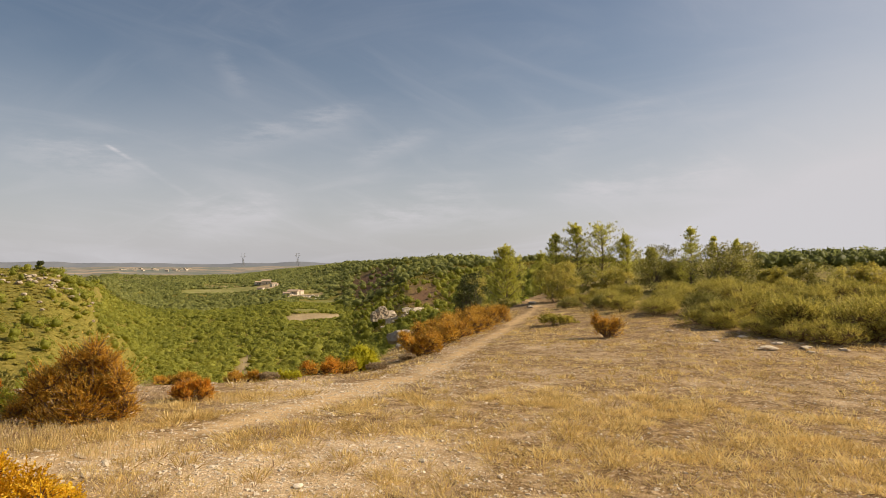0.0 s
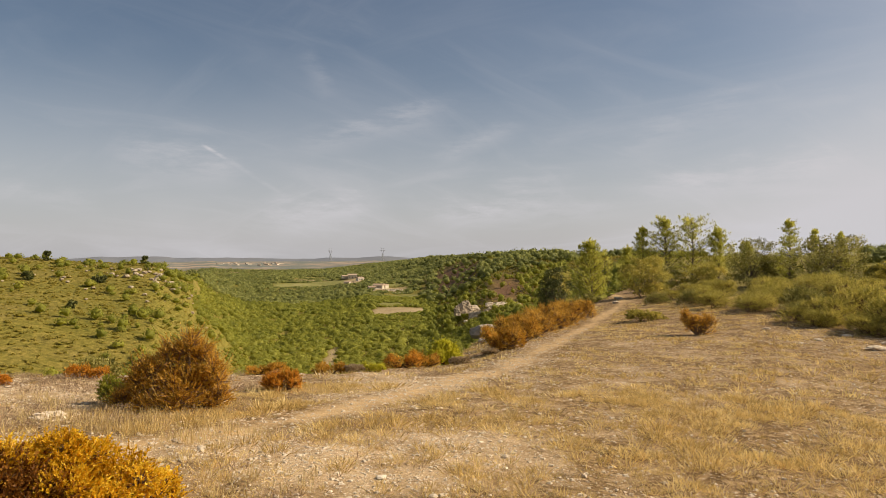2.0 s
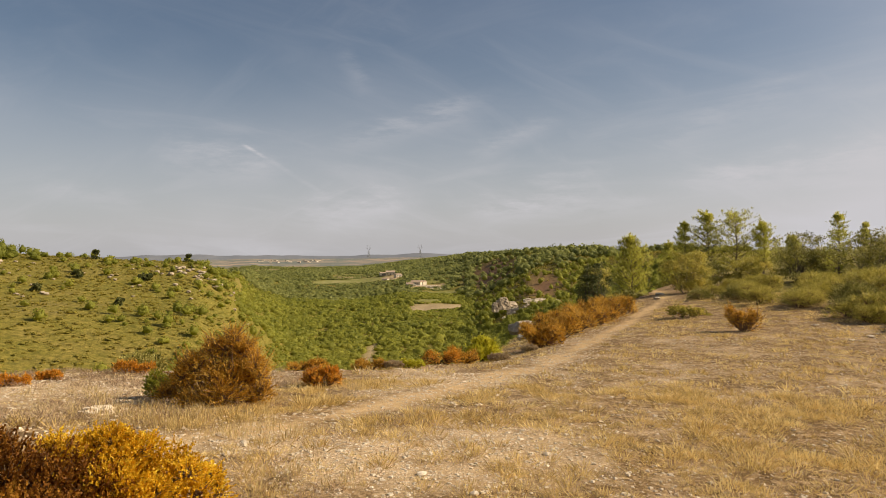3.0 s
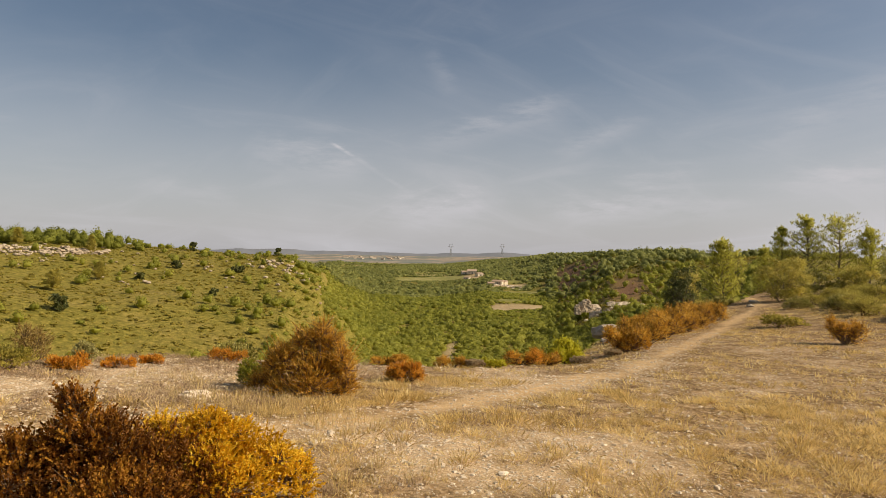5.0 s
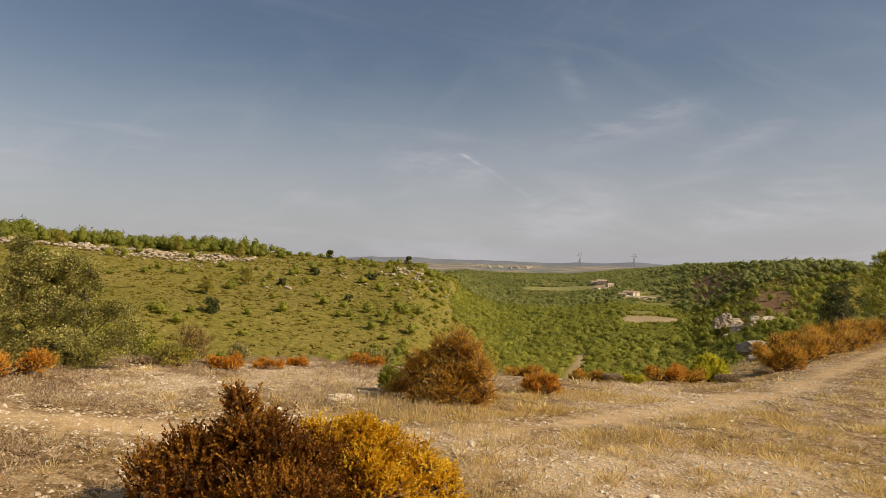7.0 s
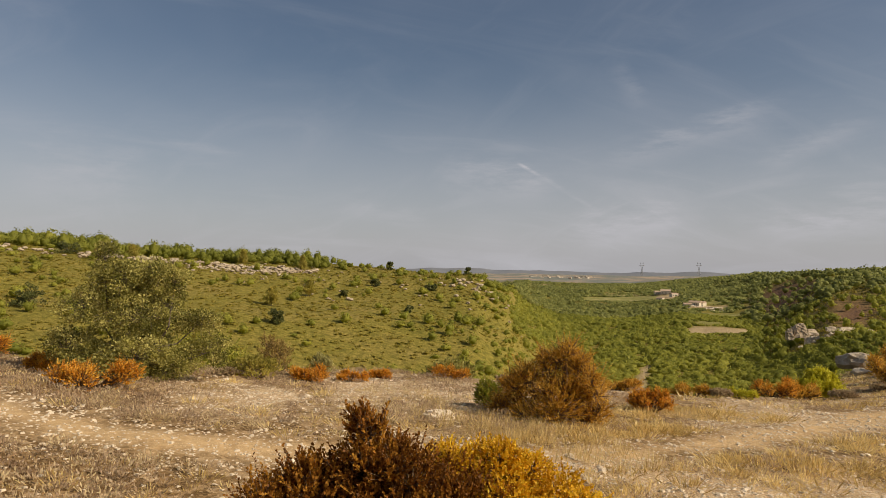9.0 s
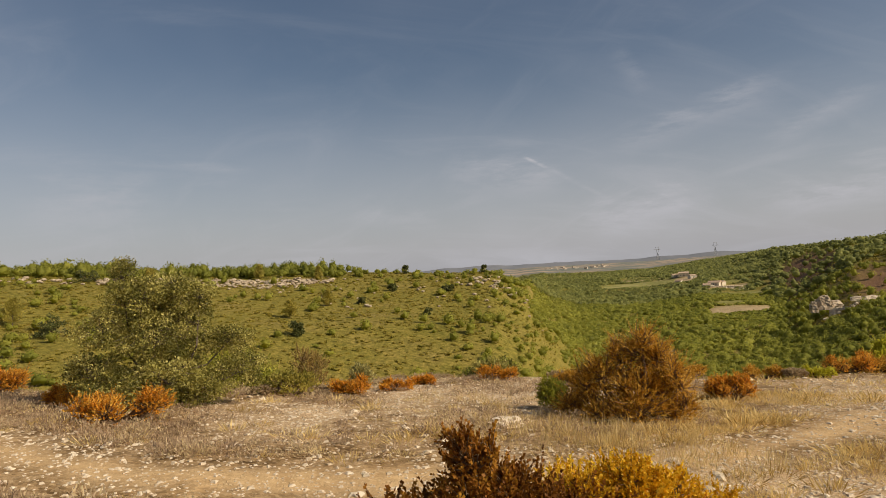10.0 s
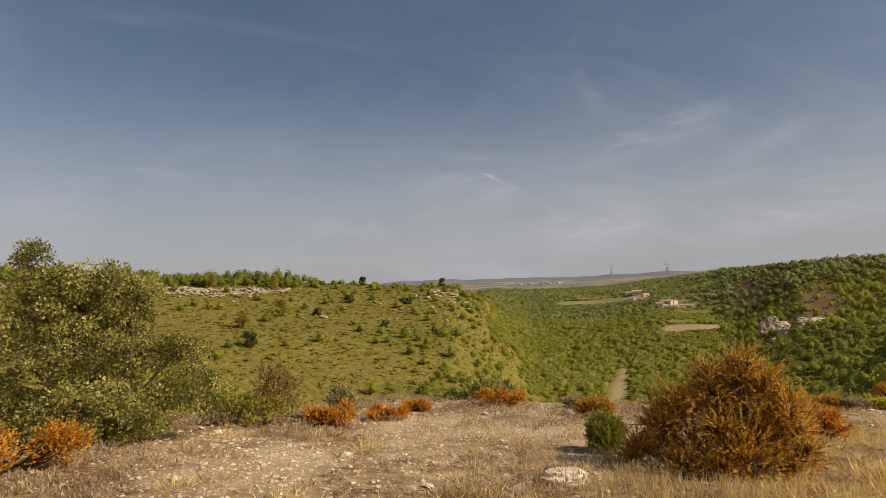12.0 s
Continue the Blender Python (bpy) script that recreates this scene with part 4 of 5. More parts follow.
BIG = [(0.16, 0, 0.24, 0.36, 0.34, 0.24), (0.12, 0.05, 0.62, 0.10, 0.14, 0.20), (0.32, 0.05, 0.54, 0.14, 0.18, 0.20), (-0.06, 0.05, 0.54, 0.11, 0.16, 0.20), (-0.27, 0.02, 0.38, 0.15, 0.2, 0.22),
       (0.50, 0, 0.36, 0.13, 0.2, 0.22), (-0.46, 0.05, 0.28, 0.14, 0.2, 0.20), (-0.62, 0.08, 0.12, 0.12, 0.18, 0.12), (0.14, -0.25, 0.12, 0.34, 0.12, 0.12), (0.54, -0.06, 0.12, 0.16, 0.2, 0.12), (-0.3, -0.12, 0.08, 0.22, 0.2, 0.09), (0.22, 0, 0.74, 0.06, 0.08, 0.12)]
bush("box_bush", "large scorched orange-brown box bush beside the footpath", -3.74, 6.98, 1.3, 0.86, LEAF_ORANGE, 101, 3700, 17, 0.0150, tips=700, upright=0.34, masses=sized(BIG, 0.86, 0.98), turn=14, shoot=(0.07, 0.17))
# one bush in two leaf colours: shaded side here, sunlit side below
BROWN = [(0.0, 0, 0.26, 0.52, 0.46, 0.30), (-0.02, 0, 0.50, 0.26, 0.28, 0.20), (-0.04, -0.02, 0.66, 0.11, 0.12, 0.13), (0.20, -0.08, 0.46, 0.22, 0.26, 0.16), (-0.36, -0.02, 0.38, 0.24, 0.28, 0.22),
         (-0.58, -0.05, 0.24, 0.24, 0.28, 0.26), (0.48, 0.0, 0.28, 0.30, 0.30, 0.26), (0.24, -0.34, 0.24, 0.36, 0.26, 0.24), (0.72, -0.06, 0.20, 0.26, 0.24, 0.20), (-0.3, -0.3, 0.10, 0.4, 0.3, 0.12), (0.3, -0.4, 0.10, 0.4, 0.3, 0.12)]
bush("box_bush", "shaded side of the golden box bush, in dark red-brown leaves", -2.90, 2.98, 1.5, 0.70, LEAF_SHADED_BROWN, 102, 4600, 17, 0.019, tips=120, upright=0.7, masses=sized(BROWN, 0.8, 1.04), turn=40, shoot=(0.07, 0.18))
GOLD = [(0.0, 0, 0.24, 0.50, 0.46, 0.28), (-0.24, 0.0, 0.38, 0.28, 0.30, 0.20), (0.12, 0.0, 0.38, 0.30, 0.32, 0.16), (0.42, -0.05, 0.24, 0.30, 0.30, 0.24), (0.62, -0.06, 0.14, 0.22, 0.24, 0.18), (0.2, -0.32, 0.18, 0.36, 0.22, 0.20), (-0.45, -0.1, 0.30, 0.22, 0.24, 0.22)]
bush("box_bush", "golden yellow box bush, its sunlit side", -2.60, 3.52, 1.4, 0.56, LEAF_YELLOW, 103, 5200, 16, 0.0145, upright=0.35, masses=sized(GOLD, 0.84, 1.08), turn=38, shoot=(0.06, 0.13))
bush("box_shrub", "small green shrub against the large orange bush", -4.64, 7.26, 0.44, 0.38, LEAF_GREEN, 104, 900, 14, 0.016, lobes=7)
def low_masses(seed, w, h):
    """Lumps of a low straggling shrub, spread over its width."""
    q = np.random.default_rng(seed)
    return [(q.uniform(-0.42, 0.42) * w, q.uniform(-0.25, 0.25) * w, q.uniform(0.22, 0.55) * h, q.uniform(0.10, 0.22) * w, q.uniform(0.12, 0.2) * w, q.uniform(0.25, 0.45) * h) for _ in range(9)]


RUST = "low rust-orange box shrub on the stony rim"
for k, (x, y, w, h, mat) in enumerate([(-3.24, 8.85, 0.50, 0.36, LEAF_RED), (-3.30, 11.4, 0.62, 0.34, LEAF_ORANGE), (-2.30, 12.8, 0.72, 0.40, LEAF_RED),
                                       (-1.92, 13.5, 0.62, 0.38, LEAF_ORANGE), (-2.62, 11.6, 0.38, 0.22, LEAF_BROOM), (-7.48, 7.35, 0.58, 0.30, LEAF_RED),
                                       (-7.2, 7.95, 0.42, 0.20, LEAF_RED), (-6.85, 10.1, 0.66, 0.32, LEAF_RED), (-5.5, 9.5, 0.52, 0.32, LEAF_ORANGE),
                                       (-7.55, 4.30, 0.90, 0.40, LEAF_RED), (-9.1, 4.60, 0.50, 0.30, LEAF_RED), (-10.9, 4.8, 0.60, 0.42, LEAF_RED), (-7.45, 8.95, 0.40, 0.20, LEAF_RED),
                                       (-4.35, 11.0, 0.75, 0.30, LEAF_ORANGE)]):
    bush("box_shrub", RUST if mat != LEAF_BROOM else "tiny yellow-green shrub on the stony rim", x, y, w * 1.1, h * 0.9, mat, 110 + k, 760, 13, 0.017, masses=low_masses(110 + k, w * 0.92, h * 0.85), turn=25, group="low shrubs along the rim", tips=40, upright=0.5, shoot=(0.12, 0.26))
HEDGE = "scorched orange box bush in a row beside the footpath"
for k, (x, y, w, h, mat) in enumerate([(-0.50, 16.6, 1.05, 0.72, LEAF_ORANGE), (-0.22, 18.2, 1.2, 0.82, LEAF_ORANGE), (0.12, 19.8, 1.2, 0.86, LEAF_ORANGE),
                                       (0.55, 21.6, 1.25, 0.98, LEAF_ORANGE), (1.15, 23.6, 1.35, 1.0, LEAF_ORANGE), (1.75, 26.0, 1.4, 0.95, LEAF_ORANGE), (0.0, 22.5, 1.2, 0.7, LEAF_ORANGE)]):
    bush("box_bush", HEDGE, x, y, w, h, mat, 130 + k, 1300, 12, 0.025, masses=low_masses(130 + k, w * 1.1, h * 0.95), group="row of bushes beside the footpath", tips=80, upright=0.45)
bush("broom_shrub", "bright yellow-green broom shrub on the rim", -1.76, 15.2, 0.95, 0.62, LEAF_BROOM, 140, 1300, 11, 0.040, lobes=9, upright=1.8, tips=80)
bush("box_bush", "lone thin orange-brown bush on the dry grass", 4.35, 18.1, 0.80, 0.84, LEAF_ORANGE, 141, 620, 12, 0.026, masses=low_masses(141, 0.7, 0.8), upright=0.7, tips=60)
bush("low_shrub", "low yellow-green shrub on the dry grass", 3.75, 22.8, 1.5, 0.42, LEAF_SCRUB, 142, 420, 11, 0.045, lobes=6)
bush("silver_shrub", "pale silvery shrub behind the orange shrubs", -7.85, 8.0, 0.46, 0.46, LEAF_PALE, 143, 330, 12, 0.026, lobes=5, upright=1.0)
bush("green_shrub", "fresh green shrub on the bank below the rim", -10.1, 7.7, 1.7, 1.55, LEAF_GREEN, 144, 1500, 13, 0.036, lobes=9)
bush("thin_shrub", "thin tan half-bare shrub at the edge of the rim", -8.7, 7.9, 0.8, 0.66, LEAF_TAN, 148, 420, 10, 0.024, lobes=6, upright=1.2)
bush("green_shrub", "dull olive shrub at the edge of the rim", -8.2, 7.0, 1.1, 0.36, LEAF_SCRUB, 149, 700, 12, 0.024, lobes=7)
bush("green_shrub", "dull green shrub on the bank below the rim", -8.0, 11.8, 1.4, 0.8, LEAF_OAK, 145, 800, 12, 0.036, lobes=7)
bush("green_shrub", "grey-green shrub on the bank below the rim", -2.75, 15.6, 1.7, 0.75, LEAF_SCRUB, 147, 700, 12, 0.040, lobes=7)

for k, (x, y, w, h) in enumerate([(-7.9, 7.1, 0.5, 0.17), (-8.3, 6.6, 0.5, 0.18), (-5.9, 10.4, 0.6, 0.26), (-9.0, 7.6, 0.6, 0.24), (-2.9, 11.4, 0.5, 0.22), (-1.4, 14.4, 0.7, 0.26), (-0.8, 16.0, 0.6, 0.24)]):
    bush("dead_shrub", "low grey-brown dead shrub on the rim", x, y, w, h * 0.8, LEAF_DEAD, 160 + k, 420, 11, 0.022, lobes=6, group="dead shrubs along the rim", upright=1.0)

# kermes oak thicket across the plateau
def thicket():
    kinds = [bush("kermes_shrub", "dense olive-green kermes oak shrub of the thicket", 8.9, 17.9, 2.0, 1.25, LEAF_SCRUB, 150, 1000, 11, 0.036, lobes=8, group="kermes oak thicket"),
             bush("kermes_shrub", "dense olive-green kermes oak shrub of the thicket", 10.4, 16.6, 2.2, 1.35, LEAF_SCRUB, 151, 1000, 11, 0.036, lobes=9, group="kermes oak thicket"),
             bush("kermes_shrub", "grey-green kermes oak shrub of the thicket", 8.6, 22.9, 1.9, 1.05, LEAF_OAK, 152, 1000, 11, 0.036, lobes=8, group="kermes oak thicket"),
             bush("kermes_shrub", "yellowing kermes oak shrub of the thicket", 9.3, 20.3, 2.1, 1.2, LEAF_SCRUB, 153, 1000, 11, 0.036, lobes=8, group="kermes oak thicket")]
    rnd = np.random.default_rng(33)
    spots = []
    for row in range(5):
        for x, y in ((5.4, 30.5), (6.4, 28.6), (7.6, 26.8), (7.9, 24.6), (8.3, 22.4), (8.7, 20.4), (9.2, 18.6), (10.2, 17.4), (11.4, 16.4), (12.8, 15.6)):
            a = math.atan2(x, y)
            step = 2.1 * row
            spots.append((x + math.sin(a + 0.5) * step + rnd.normal() * 0.45, y + math.cos(a + 0.5) * step + rnd.normal() * 0.45))
    for k in range(16):            # low outliers along the front
        x, y = ((7.0, 25.6), (7.3, 23.6), (7.7, 21.4), (8.1, 19.5), (8.4, 18.0), (9.3, 16.6), (10.6, 15.6), (12.0, 15.0))[k % 8]
        x, y, s = x + rnd.normal() * 0.5, y + rnd.normal() * 0.5, rnd.uniform(0.4, 0.6)
        copy_thing(kinds[k % 4], pose(x, y, spot(x, y) - 0.02, 0, 0, rnd.uniform(0, 360)) @ Matrix.Diagonal((s * 1.3, s * 1.3, s, 1)))
    for x, y in spots:
        if bearing(x, y) < -37 or math.hypot(x, y) > 42 or (x < 6.4 and y > 31):
            continue
        ob = kinds[int(rnd.integers(len(kinds)))]
        s = rnd.uniform(0.85, 1.1) * (0.78 if x < 8 else 1.0)
        copy_thing(ob, pose(x, y, spot(x, y) - 0.03, 0, 0, rnd.uniform(0, 360)) @ Matrix.Diagonal((s, s, s * rnd.uniform(0.72, 0.95), 1)))


thicket()

# ---- trees ----
CROWN = [(-0.48, 0, 1.62, 0.11, 0.14, 0.22), (-0.30, 0, 1.32, 0.36, 0.40, 0.30), (0.04, 0, 1.38, 0.30, 0.36, 0.24), (0.28, 0, 1.34, 0.20, 0.24, 0.17), (-0.2, 0.05, 0.88, 0.55, 0.55, 0.36),
         (-0.68, 0, 0.98, 0.30, 0.36, 0.30), (0.14, 0.15, 0.95, 0.38, 0.45, 0.34), (0.58, 0, 0.78, 0.28, 0.32, 0.22), (0.66, 0, 0.36, 0.34, 0.36, 0.24), (0.22, -0.2, 0.22, 0.36, 0.28, 0.18), (-0.38, 0, 0.36, 0.32, 0.36, 0.24), (-0.80, 0.1, 0.46, 0.30, 0.36, 0.34), (0.0, 0.1, 0.42, 0.40, 0.40, 0.30), (0.1, -0.1, 0.12, 0.5, 0.3, 0.12), (-0.1, -0.28, 0.36, 0.42, 0.22, 0.26), (-0.55, -0.2, 0.22, 0.36, 0.26, 0.20)]
broadleaf("holm_oak", "open bushy evergreen oak at the edge of the stony rim", -8.10, 5.30, 2.0, 1.75, LEAF_OAK, 201, 700, 110, 0.025, 0.22, multi=4, masses=sized(CROWN, 1.0, 0.88), turn=57)
OAKS = [(12.3, 39.6, 3.4, 2.9, 202), (14.4, 35.4, 3.7, 2.8, 203), (15.9, 36.8, 2.8, 2.7, 204), (6.15, 36.5, 2.8, 2.3, 205), (17.8, 33.6, 3.0, 1.55, 206), (19.6, 32.0, 2.6, 1.5, 207),
        (10.4, 41.5, 3.0, 1.6, 208), (8.4, 42.5, 2.6, 1.5, 209), (13.7, 39.2, 2.2, 1.9, 211), (3.4, 37.8, 2.2, 1.5, 212), (15.6, 32.4, 1.6, 1.3, 213)]
for x, y, w, h, sd in OAKS:
    broadleaf("holm_oak", "dense olive-green evergreen oak beyond the thicket", x, y, w, h, LEAF_SCRUB if sd in (205, 208, 213, 207) else LEAF_OAK, sd, 80, 95, 0.085, 0.12, group="oaks on the plateau", multi=3, low=0.0)
broadleaf("holm_oak", "dark green evergreen oak beside the end of the footpath", 1.50, 35.0, 1.9, 3.9, LEAF_DARK, 210, 95, 120, 0.075, 0.2, group="oaks on the plateau", multi=2, low=0.0)
broadleaf("holm_oak", "light yellow-green oak behind the dark one by the footpath", 1.75, 38.5, 2.3, 4.4, LEAF_SCRUB, 214, 70, 95, 0.085, 0.3, group="oaks on the plateau", multi=2, low=0.2)
PINES = [(8.5, 59.4, 1.6, 4.9, 225, 0.8, 0.0), (9.4, 57.2, 2.1, 4.9, 221, 0.85, 0.0), (11.1, 57.0, 2.8, 5.3, 222, 0.95, 0.0), (13.1, 56.5, 3.0, 4.9, 223, 0.75, 0.35), (15.0, 56.0, 2.0, 4.0, 224, 0.85, 0.0),
         (16.1, 52.6, 1.6, 2.7, 226, 0.9, 0.0)]
for x, y, w, h, sd, sp, ot in PINES:
    pine("pine_tree", "young green Aleppo pine rising above the scrub", x, y, w * 1.3, h, sd, 16, 6, 9, 0.17, "young pines on the plateau", sparse=sp, open_top=ot)
pine("pine_tree", "small yellow-green pine beside the end of the footpath", 3.75, 41.2, 3.0, 5.2, 230, 15, 6, 11, 0.17, "young pines on the plateau", mat=LEAF_PINE, bare=0.30, sparse=1.0)
pine("pine_tree", "thin half-dead pine on the rim", 2.3, 45, 0.7, 6.2, 231, 12, 3, 3, 0.12, "young pines on the plateau", sparse=0.5, bare=0.4)
for x, y, w, h, sd in ((13.6, 37.6, 1.7, 3.5, 232), (14.75, 37.2, 1.4, 2.9, 233), (15.8, 36.8, 1.2, 2.7, 234)):
    pine("pine_tree", "slim young pine standing over the oaks", x, y, w, h, sd, 13, 6, 7, 0.13, "young pines on the plateau", sparse=0.8)

# single trees on the hill across the hollow
def hill_trees():
    rows = [(46.2, 175, 4.4, 4.2, "oak"), (46.6, 200, 5.0, 5.0, "pine"), (43.6, 222, 3.8, 5.0, "pine"), (48.9, 277, 4.0, 5.6, "pine"), (44.2, 269, 3.4, 5.8, "pine"),
            (37.0, 296, 3.0, 3.8, "stem"), (30.5, 299, 3.0, 3.4, "stem"), (40.8, 226, 3.2, 2.4, "oak"), (38.2, 250, 3.8, 2.8, "oak"), (61.2, 264, 8.5, 5.2, "oak"),
            (63.8, 180, 7.5, 6.0, "oak"), (66.0, 196, 6.0, 6.5, "pine"), (60.0, 178, 5.0, 4.0, "oak"), (33.6, 246, 4.6, 2.8, "oak"), (35.4, 205, 3.0, 2.2, "oak"), (57.0, 262, 4.5, 5.0, "pine")]
    for k, (az, r, w, h, kind) in enumerate(rows):
        x, y = polar(az, r)
        if kind == "pine":
            pine("pine_tree", "light green pine standing alone on the hillside", x, y, w, h, 240 + k, 11, 6, 10, 0.5, "single trees on the hillside", mat=LEAF_SCRUB)
        else:
            broadleaf("holm_oak", "round tree on a bare stem on the hill's crest" if kind == "stem" else "dark green oak standing alone on the hillside", x, y, w, h, LEAF_DARK, 240 + k, 34, 70, 0.36,
                      0.45 if kind == "stem" else 0.2, group="single trees on the hillside", low=0.42 if kind == "stem" else 0.02)


hill_trees()

# ---- rocks ----


def rock_mesh(name, seed, sub=2, rough=0.35, flat=0.7, mat=None):
    """A broken limestone block of about one metre."""
    bm = bmesh.new()
    bmesh.ops.create_icosphere(bm, subdivisions=sub, radius=0.5)
    off = Vector((seed * 3.1, seed * 1.7, seed * 0.9))
    for v in bm.verts:
        d = v.co.normalized()
        cell = noise.cell(d * 1.6 + off)
        s = 1 + rough * (noise.noise(d * 1.4 + off) + 0.45 * noise.noise(d * 4.0 + off)) + 0.12 * (cell - 0.5)
        v.co = Vector((d.x * s * 0.5, d.y * s * 0.5, d.z * s * 0.5 * flat))
        v.co.x = round(v.co.x * 7) / 7 * 0.35 + v.co.x * 0.65
        v.co.z = round(v.co.z * 8) / 8 * 0.4 + v.co.z * 0.6
    me = bpy.data.meshes.new(name)
    bm.to_mesh(me); bm.free()
    me.materials.append(mat or MAT_STONE)
    return me


def rock(label, x, y, size, seed, turn=0, sink=0.25, flat=0.7, group="", name="rock", mat=None):
    ob = new(name, rock_mesh(name, seed, 3, 0.38, flat, mat or MAT_BOULDER))
    sx, sy, sz = size
    ob.matrix_world = pose(x, y, spot(x, y) + sz * (0.5 - sink) * flat, 0, 0, turn) @ Matrix.Diagonal((sx, sy, sz, 1))
    return tagged(ob, label, "rock", group)


rock("pale weathered limestone rock jutting from the rim", -1.42, 24.2, (0.95, 0.8, 0.95), 7, 20, 0.12)
rock("pale limestone block at the foot of the orange bushes", -1.25, 21.6, (0.6, 0.5, 0.34), 2, 70)
rock("flat white limestone slab set in the gravel", -4.55, 6.12, (0.30, 0.24, 0.16), 3, 30, mat=MAT_STONE)
rock("flat grey limestone slab in the dry grass", 7.25, 15.3, (0.48, 0.32, 0.18), 4, 10, mat=MAT_STONE)
for k, (x, y, s) in enumerate([(7.9, 16.2, 0.45), (8.2, 15.5, 0.5), (8.0, 14.9, 0.32), (6.7, 16.8, 0.35), (7.6, 17.4, 0.4), (6.1, 16.2, 0.25), (8.9, 15.2, 0.42), (6.3, 19.0, 0.3)]):
    rock("flat pale limestone slab in the dry grass", x, y, (s * 0.65, s * 0.45, s * 0.25), 10 + k, k * 47, group="limestone slabs by the thicket", mat=MAT_STONE)
for k, (az, r, s) in enumerate([(-7.4, 37.0, 0.5), (-7.2, 33.5, 0.4)]):
    x, y = polar(az, r)
    rock("broken limestone block at the end of the footpath", x, y, (s, s * 0.8, s * 0.6), 30 + k, k * 61, group="blocks at the end of the path")


def slab_mesh(name, seed, long, deep, tall):
    """A weathered limestone bench: layered beds, each stepped back and broken along its front."""
    rnd = np.random.default_rng(seed)
    cols, beds = 26, 7
    bm = bmesh.new()
    rows = []
    xs = np.linspace(-long / 2, long / 2, cols)
    for b in range(beds * 2 + 1):
        bed, top = divmod(b, 2)
        z = tall * (bed + (0.82 if top else 0.0)) / beds
        step = -deep * 0.5 + deep * 0.55 * (bed / beds) ** 1.3 + (0.05 * deep if top else 0.0)
        row = []
        for k, px in enumerate(xs):
            j = noise.noise(Vector((px * 0.35, bed * 1.7, seed))) * 0.22 * deep + noise.noise(Vector((px * 1.3, bed * 3.1, seed + 5))) * 0.10 * deep
            end = 1 - abs(px / (long / 2)) ** 4
            row.append(bm.verts.new((px + rnd.normal() * 0.12, step + j, (z + noise.noise(Vector((px * 0.5, seed, bed))) * 0.06 * tall) * (0.35 + 0.65 * end))))
        rows.append(row)
    rows.append([bm.verts.new((px, deep * 0.5, tall * 0.7)) for px in xs])
    rows.append([bm.verts.new((px, deep * 0.5, -0.6)) for px in xs])
    rows.append([bm.verts.new((px, -deep * 0.55, -0.6)) for px in xs])
    rows.append(rows[0])
    for a, b in zip(rows, rows[1:]):
        for k in range(cols - 1):
            bm.faces.new((a[k], a[k + 1], b[k + 1], b[k]))
    loop = rows[:-1]
    for k in (0, cols - 1):
        bm.faces.new([r[k] for r in loop])
    bmesh.ops.recalc_face_normals(bm, faces=bm.faces[:])
    bmesh.ops.triangulate(bm, faces=[q for q in bm.faces if len(q.verts) > 4])
    me = bpy.data.meshes.new(name)
    bm.to_mesh(me); bm.free()
    me.materials.append(MAT_CRAG)
    return me


def crag(label, az, r, slabs, lift=0.0):
    base = new("crag")
    cx, cy = polar(az, r)
    base.matrix_world = pose(cx, cy, spot(cx, cy) + lift, 0, 0, az)
    rnd = np.random.default_rng(int(r))
    for k, (dx, dy, dz, w, d, h) in enumerate(slabs):
        ob = part("rock_face", slab_mesh("rock_face", 50 + k + int(az * 10), w, d, h), base)
        ob.matrix_basis = pose(dx, dy, dz, 0, 0, rnd.uniform(-25, 25))
    for k in range(14):
        w, dx, _, _, _, _ = 1.0, *slabs[k % len(slabs)][:2], 0, 0, 0
        ob = part("fallen_block", rock_mesh("fallen_block", 300 + k, 2, 0.45, 0.8, MAT_CRAG), base)
        px, py = dx + rnd.normal() * 4, -6 + rnd.normal() * 1.2
        g = base.matrix_world @ Vector((px, py, 0))
        s = rnd.uniform(0.8, 2.2)
        ob.matrix_basis = pose(px, py, spot(g.x, g.y) - spot(cx, cy) - lift + s * 0.2, 0, 0, rnd.uniform(0, 360)) @ Matrix.Diagonal((s * 1.3, s, s, 1))
    return tagged(base, label, "crag", "crags on the wooded slope")


crag("pale layered limestone crag with a dark hollow on the wooded slope", 4.2, 333,
     [(-5.0, 2, 1.6, 6, 5, 5.4), (-9.0, -1, 0.6, 2.6, 4, 4.2), (2.0, -1, -1.5, 11, 4.5, 3.8), (8.4, 0, -1.2, 5, 3.5, 2.4), (-1, 4, 2.8, 5, 3.5, 2.0)], 0.0)
crag("low pale limestone ledge on the wooded slope", 2.0, 330, [(0, 0, 0, 8, 3.5, 1.9), (7, 2, 0, 5, 3, 1.3), (-6, 1, 0.3, 4, 3, 1.4)], 0.2)


